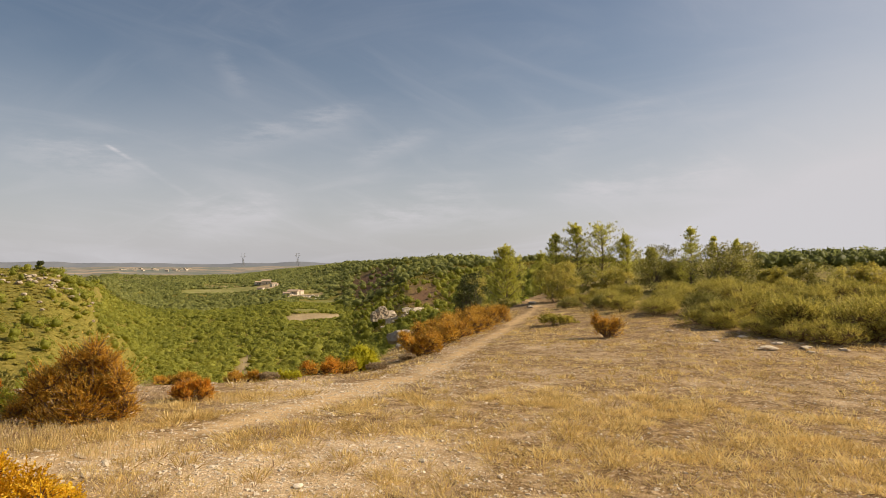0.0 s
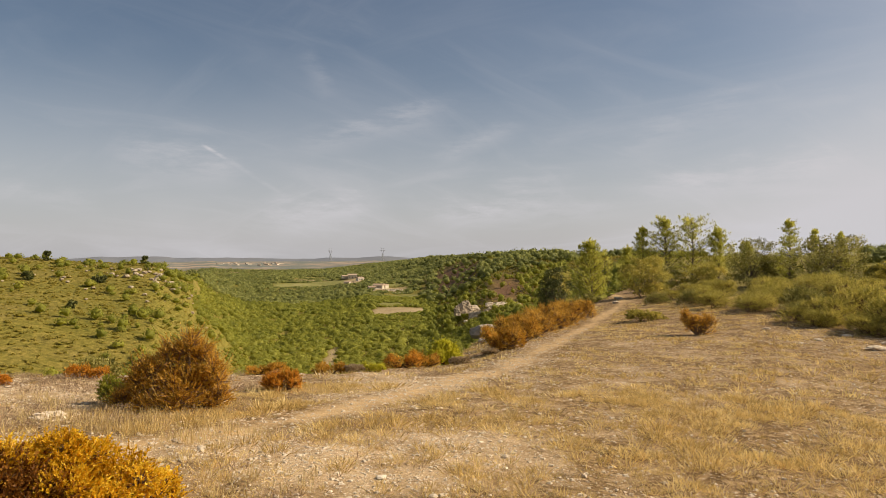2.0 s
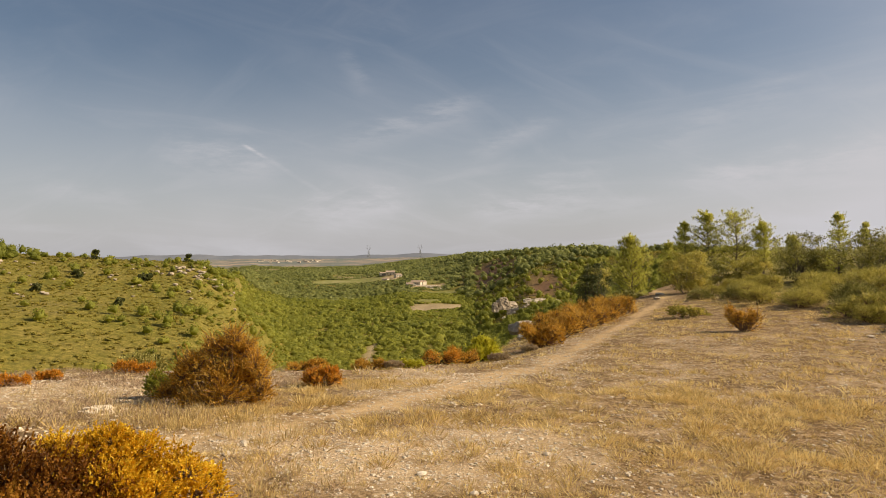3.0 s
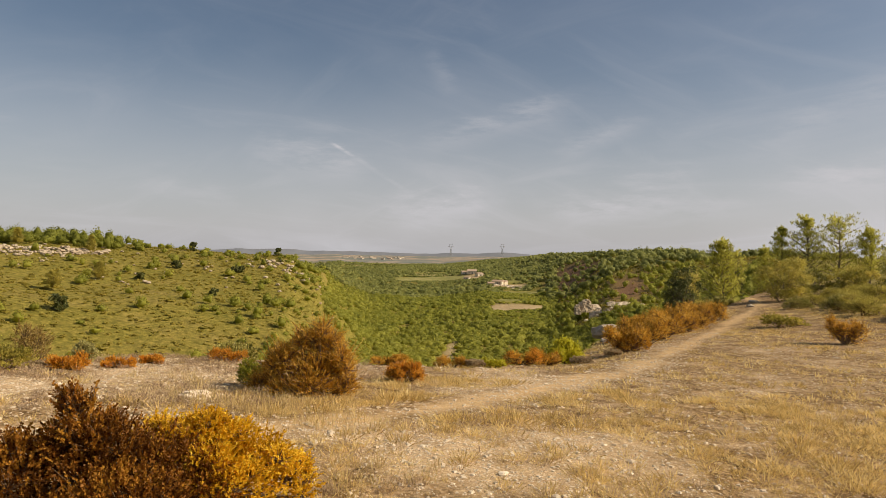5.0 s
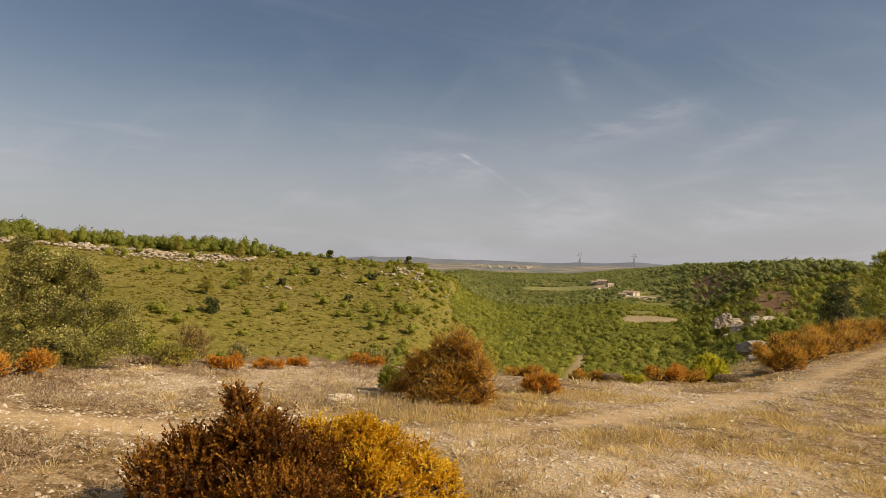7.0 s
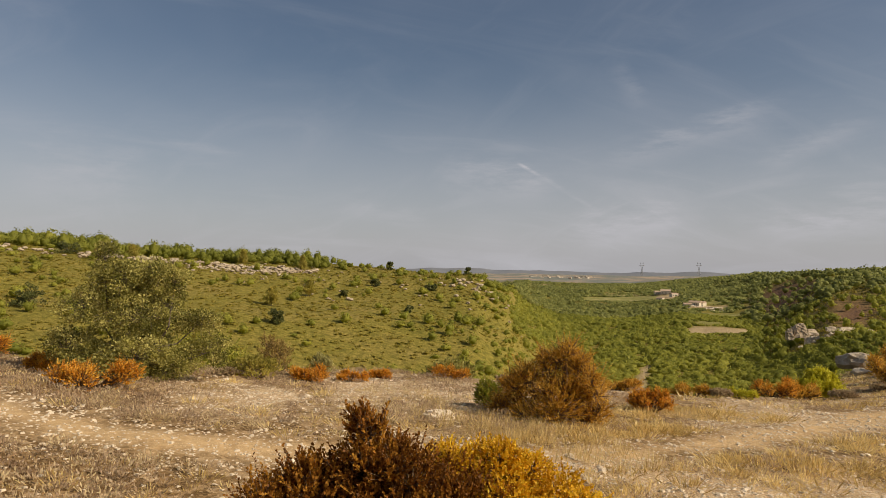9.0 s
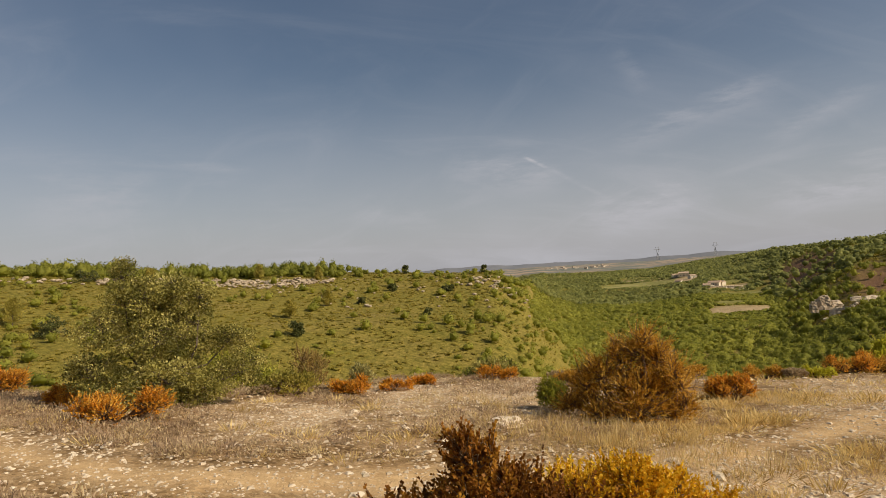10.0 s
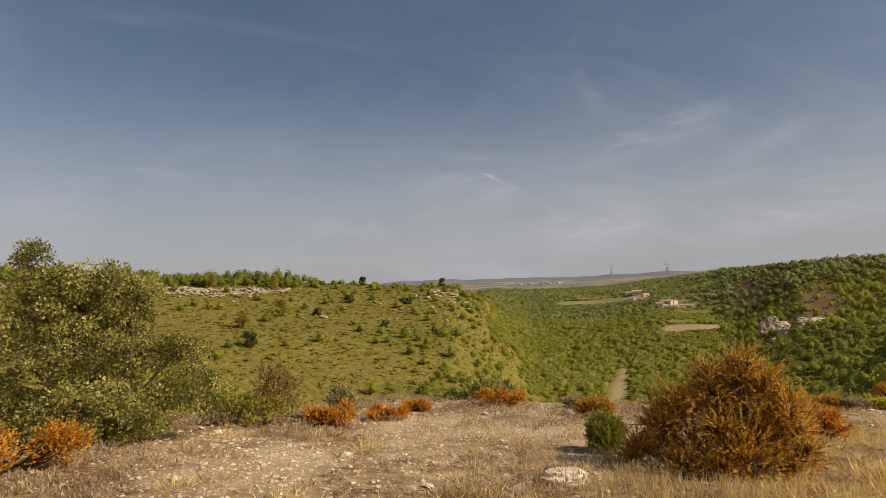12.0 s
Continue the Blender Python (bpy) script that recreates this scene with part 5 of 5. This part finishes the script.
def ledges():
    """Broken limestone bands along the top of the left hillside."""
    rnd = np.random.default_rng(9)
    meshes = [rock_mesh("ledge", 80 + k, 2, 0.4, 0.6) for k in range(5)]
    v, f, o = [], [], 0
    rows = [(rnd.uniform(43, 57), 267 + rnd.normal() * 3.5, rnd.uniform(0.7, 2.4)) for _ in range(230)]
    rows += [(rnd.uniform(45, 53), 258 + rnd.normal() * 4, rnd.uniform(0.6, 1.6)) for _ in range(120)]
    rows += [(rnd.uniform(54, 70), 262 + rnd.normal() * 5, rnd.uniform(0.8, 2.4)) for _ in range(90)]
    rows += [(rnd.uniform(27, 33), 262 + rnd.normal() * 10, rnd.uniform(1.0, 2.6)) for _ in range(45)]
    rows += [(rnd.uniform(26, 50), rnd.uniform(215, 285), rnd.uniform(0.5, 1.7)) for _ in range(60)]
    for az, r, s in rows:
        me = meshes[int(rnd.integers(5))]
        x, y = polar(az, r)
        p = np.array([q.co for q in me.vertices])
        a = rnd.uniform(0, 6.28)
        p = np.stack([p[:, 0] * math.cos(a) - p[:, 1] * math.sin(a), p[:, 0] * math.sin(a) + p[:, 1] * math.cos(a), p[:, 2] * 0.9], 1) * s
        v.append(p + np.array([x, y, spot(x, y) + 0.22 * s]))
        f.append(np.array([list(q.vertices) for q in me.polygons]) + o)
        o += len(p)
    me = mesh_of("rock_ledges", np.concatenate(v), np.concatenate(f), MAT_CRAG)
    tagged(new("rock_ledges", me), "broken pale limestone ledges along the hillside", "rocks", kind="stuff")


ledges()

# ---- far buildings and pylons ----


def box_mesh(name, sx, sy, sz, mat, bevel=0.0):
    bm = bmesh.new()
    bmesh.ops.create_cube(bm, size=1)
    bmesh.ops.scale(bm, vec=(sx, sy, sz), verts=bm.verts)
    bmesh.ops.translate(bm, vec=(0, 0, sz / 2), verts=bm.verts)
    if bevel:
        bmesh.ops.bevel(bm, geom=bm.edges[:], offset=bevel, segments=1, affect="EDGES")
    me = bpy.data.meshes.new(name)
    bm.to_mesh(me); bm.free()
    me.materials.append(mat)
    return me


MAT_SHUTTER = plain("dark_window", (0.05, 0.05, 0.05), (0.09, 0.08, 0.07), 2, 0.4, 0.5)


def roof_mesh(sx, sy, rise):
    bm = bmesh.new()
    e = 0.4
    low = [bm.verts.new((x, y, 0)) for x, y in ((-sx / 2 - e, -sy / 2 - e), (sx / 2 + e, -sy / 2 - e), (sx / 2 + e, sy / 2 + e), (-sx / 2 - e, sy / 2 + e))]
    top = [bm.verts.new((x, 0, rise)) for x in (-sx / 2 - e, sx / 2 + e)]
    for q in ((low[0], low[1], top[1], top[0]), (low[2], low[3], top[0], top[1]), (low[1], low[2], top[1]), (low[3], low[0], top[0]), (low[3], low[2], low[1], low[0])):
        bm.faces.new(q)
    bmesh.ops.recalc_face_normals(bm, faces=bm.faces[:])
    me = bpy.data.meshes.new("roof")
    bm.to_mesh(me); bm.free()
    me.materials.append(MAT_TILE)
    return me


def house(label, x, y, sx, sy, sz, turn, group=""):
    base = new("house")
    base.matrix_world = pose(x, y, spot(x, y) - 0.4, 0, 0, turn)
    part("wall", box_mesh("wall", sx, sy, sz, MAT_PLASTER), base)
    r = part("roof", roof_mesh(sx, sy, sy * 0.22), base, "clay-tiled gable roof")
    r.matrix_basis = pose(0, 0, sz + 0.004)
    n = max(2, int(sx / 4))
    for k in range(n):
        for z in ((1.2, 4.0) if sz > 5 else (1.2,)):
            w = part("window", box_mesh("window", 0.9, 0.16, 1.3, MAT_SHUTTER), base)
            w.matrix_basis = pose(-sx / 2 + (k + 0.5) * sx / n, -sy / 2, z)
    d = part("door", box_mesh("door", 1.0, 0.2, 2.1, MAT_SHUTTER), base)
    d.matrix_basis = pose(0.4, -sy / 2, 0.4)
    return tagged(base, label, "house", group)


hx, hy = polar(14.5, 925)
house("cream farmhouse with a clay roof in the valley", hx, hy, 12, 8, 4.6, 15)
hx, hy = polar(15.1, 932)
house("small cream outbuilding beside the farmhouse", hx, hy, 9, 6, 3.6, 30)
hx, hy = polar(12.3, 664)
house("low cream house among trees in the valley", hx, hy, 10, 7, 3.4, -10)
for _az, _rr, _l, _t in ((12.9, 640, 6, 20), (11.9, 668, 8, -25), (13.9, 860, 8, 50), (14.9, 815, 7, -15)):
    hx, hy = polar(_az, _rr)
    house("small stone house among trees in the valley", hx, hy, _l, 5.5, 3.6, _t, "valley houses")


def terrace_walls():
    """Dry-stone walls that hold the terraces below the valley houses."""
    rnd = np.random.default_rng(71)
    kinds = [rock_mesh("stone", 330 + k, 1, 0.4, 0.8) for k in range(4)]
    for n, (az0, az1, r) in enumerate(((10.0, 11.6, 628), (10.4, 12.6, 646), (9.6, 11.2, 612))):
        a, b = polar(az0, r), polar(az1, r + 10)
        wall = new("terrace_wall")
        wall.matrix_world = pose(a[0], a[1], spot(*a))
        for k in range(16):
            u = k / 15
            px, py = a[0] + (b[0] - a[0]) * u, a[1] + (b[1] - a[1]) * u
            ob = part("stone", kinds[k % 4], wall)
            s_ = rnd.uniform(1.6, 2.6)
            ob.matrix_basis = pose(px - a[0], py - a[1], spot(px, py) - spot(*a) + 0.3, 0, 0, rnd.uniform(0, 360)) @ Matrix.Diagonal((s_ * 1.3, s_ * 1.3, s_ * 0.8, 1))
        tagged(wall, "pale dry-stone terrace wall below the valley houses", "wall", "terrace walls")


terrace_walls()
hx, hy = polar(22.0, 2300)
VILLA = house("pale house of the far village", hx, hy, 11, 8, 5.5, 10, "far village")
_r = np.random.default_rng(12)
for k in range(22):
    hx, hy = polar(_r.uniform(20.0, 25.5), _r.uniform(2200, 2900))
    copy_thing(VILLA, pose(hx, hy, spot(hx, hy) - 0.4 + _r.uniform(0, 3), 0, 0, _r.uniform(0, 180)) @ Matrix.Diagonal((_r.uniform(0.8, 1.5), 1, _r.uniform(0.5, 0.8), 1)))


def pylon(x, y, z, tall):
    base = new("pylon")
    base.matrix_world = pose(x, y, z, 0, 0, 35)
    s = tall
    for a, b in ((-1, -1), (1, -1), (1, 1), (-1, 1)):
        v, f = tubes([((a * 0.10 * s, b * 0.10 * s, 0), (a * 0.03 * s, b * 0.03 * s, 0.55 * s), 0.011 * s, 0.009 * s), ((a * 0.03 * s, b * 0.03 * s, 0.55 * s), (a * 0.10 * s, b * 0.02 * s, 0.80 * s), 0.009 * s, 0.009 * s)], 4)
        part("leg", mesh_of("leg", v, f, MAT_STEEL), base)
    seg = []
    for k in range(6):
        z0, z1 = 0.09 * k * s, 0.09 * (k + 1) * s
        w0, w1 = 0.10 * s * (1 - 0.127 * k), 0.10 * s * (1 - 0.127 * (k + 1))
        seg += [((-w0, -w0, z0), (w1, -w1, z1), 0.006 * s, 0.006 * s), ((w0, -w0, z0), (-w1, -w1, z1), 0.006 * s, 0.006 * s),
                ((-w0, w0, z0), (w1, w1, z1), 0.006 * s, 0.006 * s), ((w0, w0, z0), (-w1, w1, z1), 0.006 * s, 0.006 * s)]
    v, f = tubes(seg, 4)
    part("lattice", mesh_of("lattice", v, f, MAT_STEEL), base)
    for z2, w in ((0.80, 0.24), (0.98, 0.15)):
        v, f = tubes([((-w * s, 0, z2 * s), (w * s, 0, z2 * s), 0.011 * s, 0.011 * s), ((-w * s, 0, z2 * s), (-0.1 * s, 0, (z2 + 0.05) * s), 0.007 * s, 0.007 * s), ((w * s, 0, z2 * s), (0.1 * s, 0, (z2 + 0.05) * s), 0.007 * s, 0.007 * s)], 4)
        part("crossarm", mesh_of("crossarm", v, f, MAT_STEEL), base)
    for side in (-1, 1):
        v, f = tubes([((side * 0.10 * s, 0, 0.8 * s), (side * 0.12 * s, 0, s), 0.009 * s, 0.007 * s)], 4)
        part("upright", mesh_of("upright", v, f, MAT_STEEL), base)
    return tagged(base, "grey steel lattice power pylon on the far ridge", "pylon", "power line pylons")


for az, h0 in ((16.3, 2.0), (12.0, 4.0)):
    px, py = polar(az, 2250)
    pylon(px, py, h0, 40)

# ---- stones, grass and dead herbs, nearest last ----


def on_crest(n, seed, r0, r1, power=1.0, az0=-37, az1=74):
    """Random places on the crest inside the rim, thicker near by."""
    rnd = np.random.default_rng(seed)
    az = rnd.uniform(az0, az1, n)
    r = r0 * (r1 / r0) ** (rnd.random(n) ** power)
    x, y = -np.sin(np.radians(az)) * r, np.cos(np.radians(az)) * r
    ok = r < rim(az) + 0.6
    return x[ok], y[ok], rnd


def grass(name, count, seed, mat, label, tall, blades, spread, test, r0=2.6, r1=34, wide=0.05, power=0.8):
    x, y, rnd = on_crest(count, seed, r0, r1, power)
    ok = test(x, y, rnd)
    x, y = x[ok], y[ok]
    r = np.hypot(x, y)
    n = len(x)
    z = height(x, y)
    grow = np.clip(r / 9, 0.8, 1.5)[:, None]
    s = rnd.uniform(0.5, 1.25, n)[:, None] * grow ** 0.4
    root = np.stack([x, y, z], 1)[:, None] + np.concatenate([rnd.normal(size=(n, blades, 2)) * (spread * s)[..., None], np.zeros((n, blades, 1))], 2)
    out = rnd.normal(size=(n, blades, 3)) * np.array([0.55, 0.55, 0.15]) + np.array([0.10, -0.05, 0.95])
    size = tall * s * rnd.uniform(0.45, 1.2, (n, blades))
    v, f = leaf_quads(root.reshape(-1, 3) - np.array([0, 0, 0.01]), out.reshape(-1, 3), size.ravel(), wide, rnd)
    me = mesh_of(name, v, f, mat)
    tagged(new(name, me), label, "grass", kind="stuff")


def on_grass(x, y, rnd):
    d = to_line(x, y, TRAIL)
    clump = 0.35 * fbm(x, y, 1.4, 71, 2) + 0.65 * fbm(x, y, 0.34, 72, 2)
    return (d > 0.30 + 0.25 * rnd.random(len(x))) & (rnd.random(len(x)) < (1.05 - 0.85 * stoniness(x, y)) * np.clip((clump - 0.41) * 6.5, 0.03, 1)) & ((x > -4.2) | (rnd.random(len(x)) < 0.25))


def on_herbs(x, y, rnd):
    left = (x < -3.6) & (y < 12)
    return (to_line(x, y, TRAIL) > 0.4) & (rnd.random(len(x)) < np.where(left, 0.8 - 0.5 * stoniness(x, y), 0.10))


grass("dry_grass", 16000, 301, GRASS_DRY, "straw-coloured short dry grass over the crest", 0.045, 12, 0.05, on_grass, wide=0.07)

def tussocks(name, count, seed, r0, r1, blades, wide, label):
    """Rounded tufts of dry grass, the blades fanning out from each crown."""
    rnd = np.random.default_rng(seed)
    az, r = np.radians(rnd.uniform(-37, 74, count)), np.sqrt(rnd.uniform(r0 * r0, r1 * r1, count))
    x, y = -np.sin(az) * r, np.cos(az) * r
    cover = (1.0 - 0.90 * stoniness(x, y)) * np.clip((0.35 * fbm(x, y, 2.4, 74, 3) + 0.65 * fbm(x, y, 0.5, 75, 2) - 0.36) * 5, 0.12, 1) * np.where((x < -3.6) & (y < 12), 0.14, 1.0)
    ok = (to_line(x, y, TRAIL) > 0.42) & (rnd.random(count) < cover) & (r < rim(np.degrees(az)) + 0.5)
    x, y, r = x[ok], y[ok], r[ok]
    n = len(x)
    s = (0.032 + 0.105 * rnd.random(n) ** 2.2) * np.clip(r / 5.5, 0.7, 1.25)
    d = rnd.normal(size=(n, blades, 2)) * 0.46
    px, py = x[:, None] + d[..., 0] * s[:, None], y[:, None] + d[..., 1] * s[:, None]
    root = np.stack([px, py, height(px, py) - 0.012], -1).reshape(-1, 3)
    out = np.concatenate([d * 1.5 + 0.25 * rnd.normal(size=d.shape), 0.8 + 0.2 * rnd.random((n, blades, 1))], -1).reshape(-1, 3)
    size = (0.72 * s[:, None] * rnd.uniform(0.4, 1.2, (n, blades))).ravel()
    v, f = leaf_quads(root, out, size, wide, rnd)
    me = mesh_of(name, v, f, GRASS_TUFT)
    float_layer(me, "tone", np.repeat(np.clip(0.55 + 0.26 * rnd.normal(size=n), 0, 1), blades * 4))
    tagged(new(name, me), label, "grass", kind="stuff")


tussocks("grass_tussock", 14500, 303, 2.2, 10.0, 52, 0.070, "golden rounded tussocks of dry grass over the crest")
tussocks("grass_tussock", 30000, 304, 10.0, 32.0, 20, 0.16, "golden tussocks of dry grass further along the crest")
grass("grey_herb", 5000, 302, GRASS_GREY, "grey-brown dead herbs on stony soil", 0.06, 18, 0.05, on_herbs, wide=0.12)


def cushions():
    """Low round cushions of thyme and dead herbs on the stony ground by the rim."""
    rnd = np.random.default_rng(88)
    count, leaves = 7500, 90
    x, y = rnd.uniform(-11.5, -1.2, count), rnd.uniform(2.0, 12.5, count)
    az, r = bearing(x, y), np.hypot(x, y)
    thick = np.clip((0.55 * fbm(x, y, 1.6, 76, 3) + 0.45 * fbm(x, y, 0.6, 77, 2) - 0.42) * 7, 0.04, 1) * np.where(x < -3.4, 1.0, 0.35)
    ok = (r < rim(az) + 0.4) & (to_line(x, y, TRAIL) > 0.5) & (rnd.random(count) < thick * (1.0 - 0.55 * stoniness(x, y))) & (np.hypot(x + 2.9, y - 3.1) > 1.2)
    x, y = x[ok], y[ok]
    n = len(x)
    s = 0.05 + 0.13 * rnd.random(n) ** 2
    u = unit(rnd.normal(size=(n, leaves, 3)))
    u[..., 2] = np.abs(u[..., 2])
    at = u * (0.45 + 0.55 * rnd.random((n, leaves, 1))) * s[:, None, None] * np.array([1.0, 1.0, 0.6])
    at[..., 0] += x[:, None]; at[..., 1] += y[:, None]
    at[..., 2] += height(at[..., 0], at[..., 1])
    v, f = leaf_quads(at.reshape(-1, 3), (u * 0.7 + np.array([0, 0, 0.6]) + 0.5 * rnd.normal(size=u.shape)).reshape(-1, 3), np.repeat(0.012 + 0.12 * s, leaves) * rnd.uniform(0.6, 1.3, n * leaves), 0.30, rnd)
    me = mesh_of("cushion_herb", v, f, HERB_CUSHION)
    float_layer(me, "tone", np.repeat(np.clip(0.5 + 0.30 * rnd.normal(size=n), 0, 1), leaves * 4))
    tagged(new("cushion_herb", me), "pinkish grey-brown cushions of dry herbs on stony soil", "herbs", kind="stuff")


cushions()


def long_grass():
    """Tall straw round the big bushes and in single sheaves."""
    rnd = np.random.default_rng(44)
    spots = [(-3.1 + rnd.normal() * 0.55, 5.75 + rnd.normal() * 0.35) for _ in range(60)] + [(-1.9 + rnd.normal() * 0.3, 3.9 + rnd.normal() * 0.45) for _ in range(35)]
    spots += [(-3.9 + rnd.normal() * 0.5, 6.0 + rnd.normal() * 0.25) for _ in range(60)] + [(-0.16, 7.55)] * 5 + [(-2.62, 8.6)] * 4 + [(-5.6 + rnd.normal() * 0.4, 7.3 + rnd.normal() * 0.3) for _ in range(14)]
    v, f, o = [], [], 0
    for x, y in spots:
        n = 26
        root = np.stack([x + rnd.normal(size=n) * 0.045, y + rnd.normal(size=n) * 0.045, np.zeros(n)], 1)
        root[:, 2] = height(root[:, 0], root[:, 1]) - 0.01
        out = rnd.normal(size=(n, 3)) * np.array([0.32, 0.32, 0.1]) + np.array([0.05, 0, 1])
        a, b = leaf_quads(root, out, rnd.uniform(0.07, 0.18, n), 0.022, rnd)
        v.append(a); f.append(b + o); o += len(a)
    tagged(new("tall_grass", mesh_of("tall_grass", np.concatenate(v), np.concatenate(f), GRASS_DRY)), "tall dry straw round the box bushes", "grass", kind="stuff")


long_grass()


def gravel():
    x, y, rnd = on_crest(88000, 401, 2.6, 22, 0.75)
    d = to_line(x, y, TRAIL)
    ok = rnd.random(len(x)) < np.clip(0.20 + 0.8 * stoniness(x, y) + 0.35 * (d < 0.7), 0, 1)
    x, y = x[ok], y[ok]
    n = len(x)
    z = height(x, y)
    ring = [(math.cos(q), math.sin(q)) for q in (0.0, 1.4, 3.0, 4.6)]
    p = np.array([(cx, cy, -0.35) for cx, cy in ring] + [(cx * 0.62, cy * 0.62, 0.42) for cx, cy in ring])
    tri = np.array([(k, (k + 1) % 4, 4 + (k + 1) % 4) for k in range(4)] + [(k, 4 + (k + 1) % 4, 4 + k) for k in range(4)] + [(4, 5, 6), (4, 6, 7)])
    s = 0.0055 + 0.019 * rnd.random(n) ** 6 + 0.0006 * np.hypot(x, y)
    v = p[None] * (s[:, None, None] * np.array([1, 1, 0.55]) * rnd.uniform(0.65, 1.35, (n, 8, 3)))
    a = rnd.uniform(0, 6.28, n)[:, None]
    v = np.stack([v[..., 0] * np.cos(a) - v[..., 1] * np.sin(a), v[..., 0] * np.sin(a) + v[..., 1] * np.cos(a), v[..., 2]], -1)
    v = v + np.stack([x, y, z + s * 0.2], 1)[:, None]
    f = (np.arange(n)[:, None, None] * 8 + tri).reshape(-1, 3)
    tagged(new("gravel", mesh_of("gravel", v.reshape(-1, 3), f, MAT_STONE)), "scattered white limestone grit on the soil", "gravel", kind="stuff")


gravel()


def stones():
    kinds = [rock_mesh("stone", 120 + k, 1, 0.4, 0.7) for k in range(9)]
    x, y, rnd = on_crest(3600, 402, 4.0, 15, 1.0)
    d = to_line(x, y, TRAIL)
    ok = (rnd.random(len(x)) < np.clip(0.06 + 0.5 * stoniness(x, y) + 0.25 * ((d > 0.3) & (d < 0.8)), 0, 1))
    x, y = x[ok][:295], y[ok][:295]
    for px, py in zip(x, y):
        s = 0.026 + 0.07 * rnd.random() ** 4
        ob = new("stone", kinds[int(rnd.integers(9))])
        ob.parent = GROUND
        ob.matrix_basis = pose(px, py, spot(px, py) + s * 0.15, rnd.uniform(-15, 15), rnd.uniform(-15, 15), rnd.uniform(0, 360)) @ Matrix.Diagonal((s * rnd.uniform(0.8, 1.5), s, s * rnd.uniform(0.45, 0.75), 1))


stones()
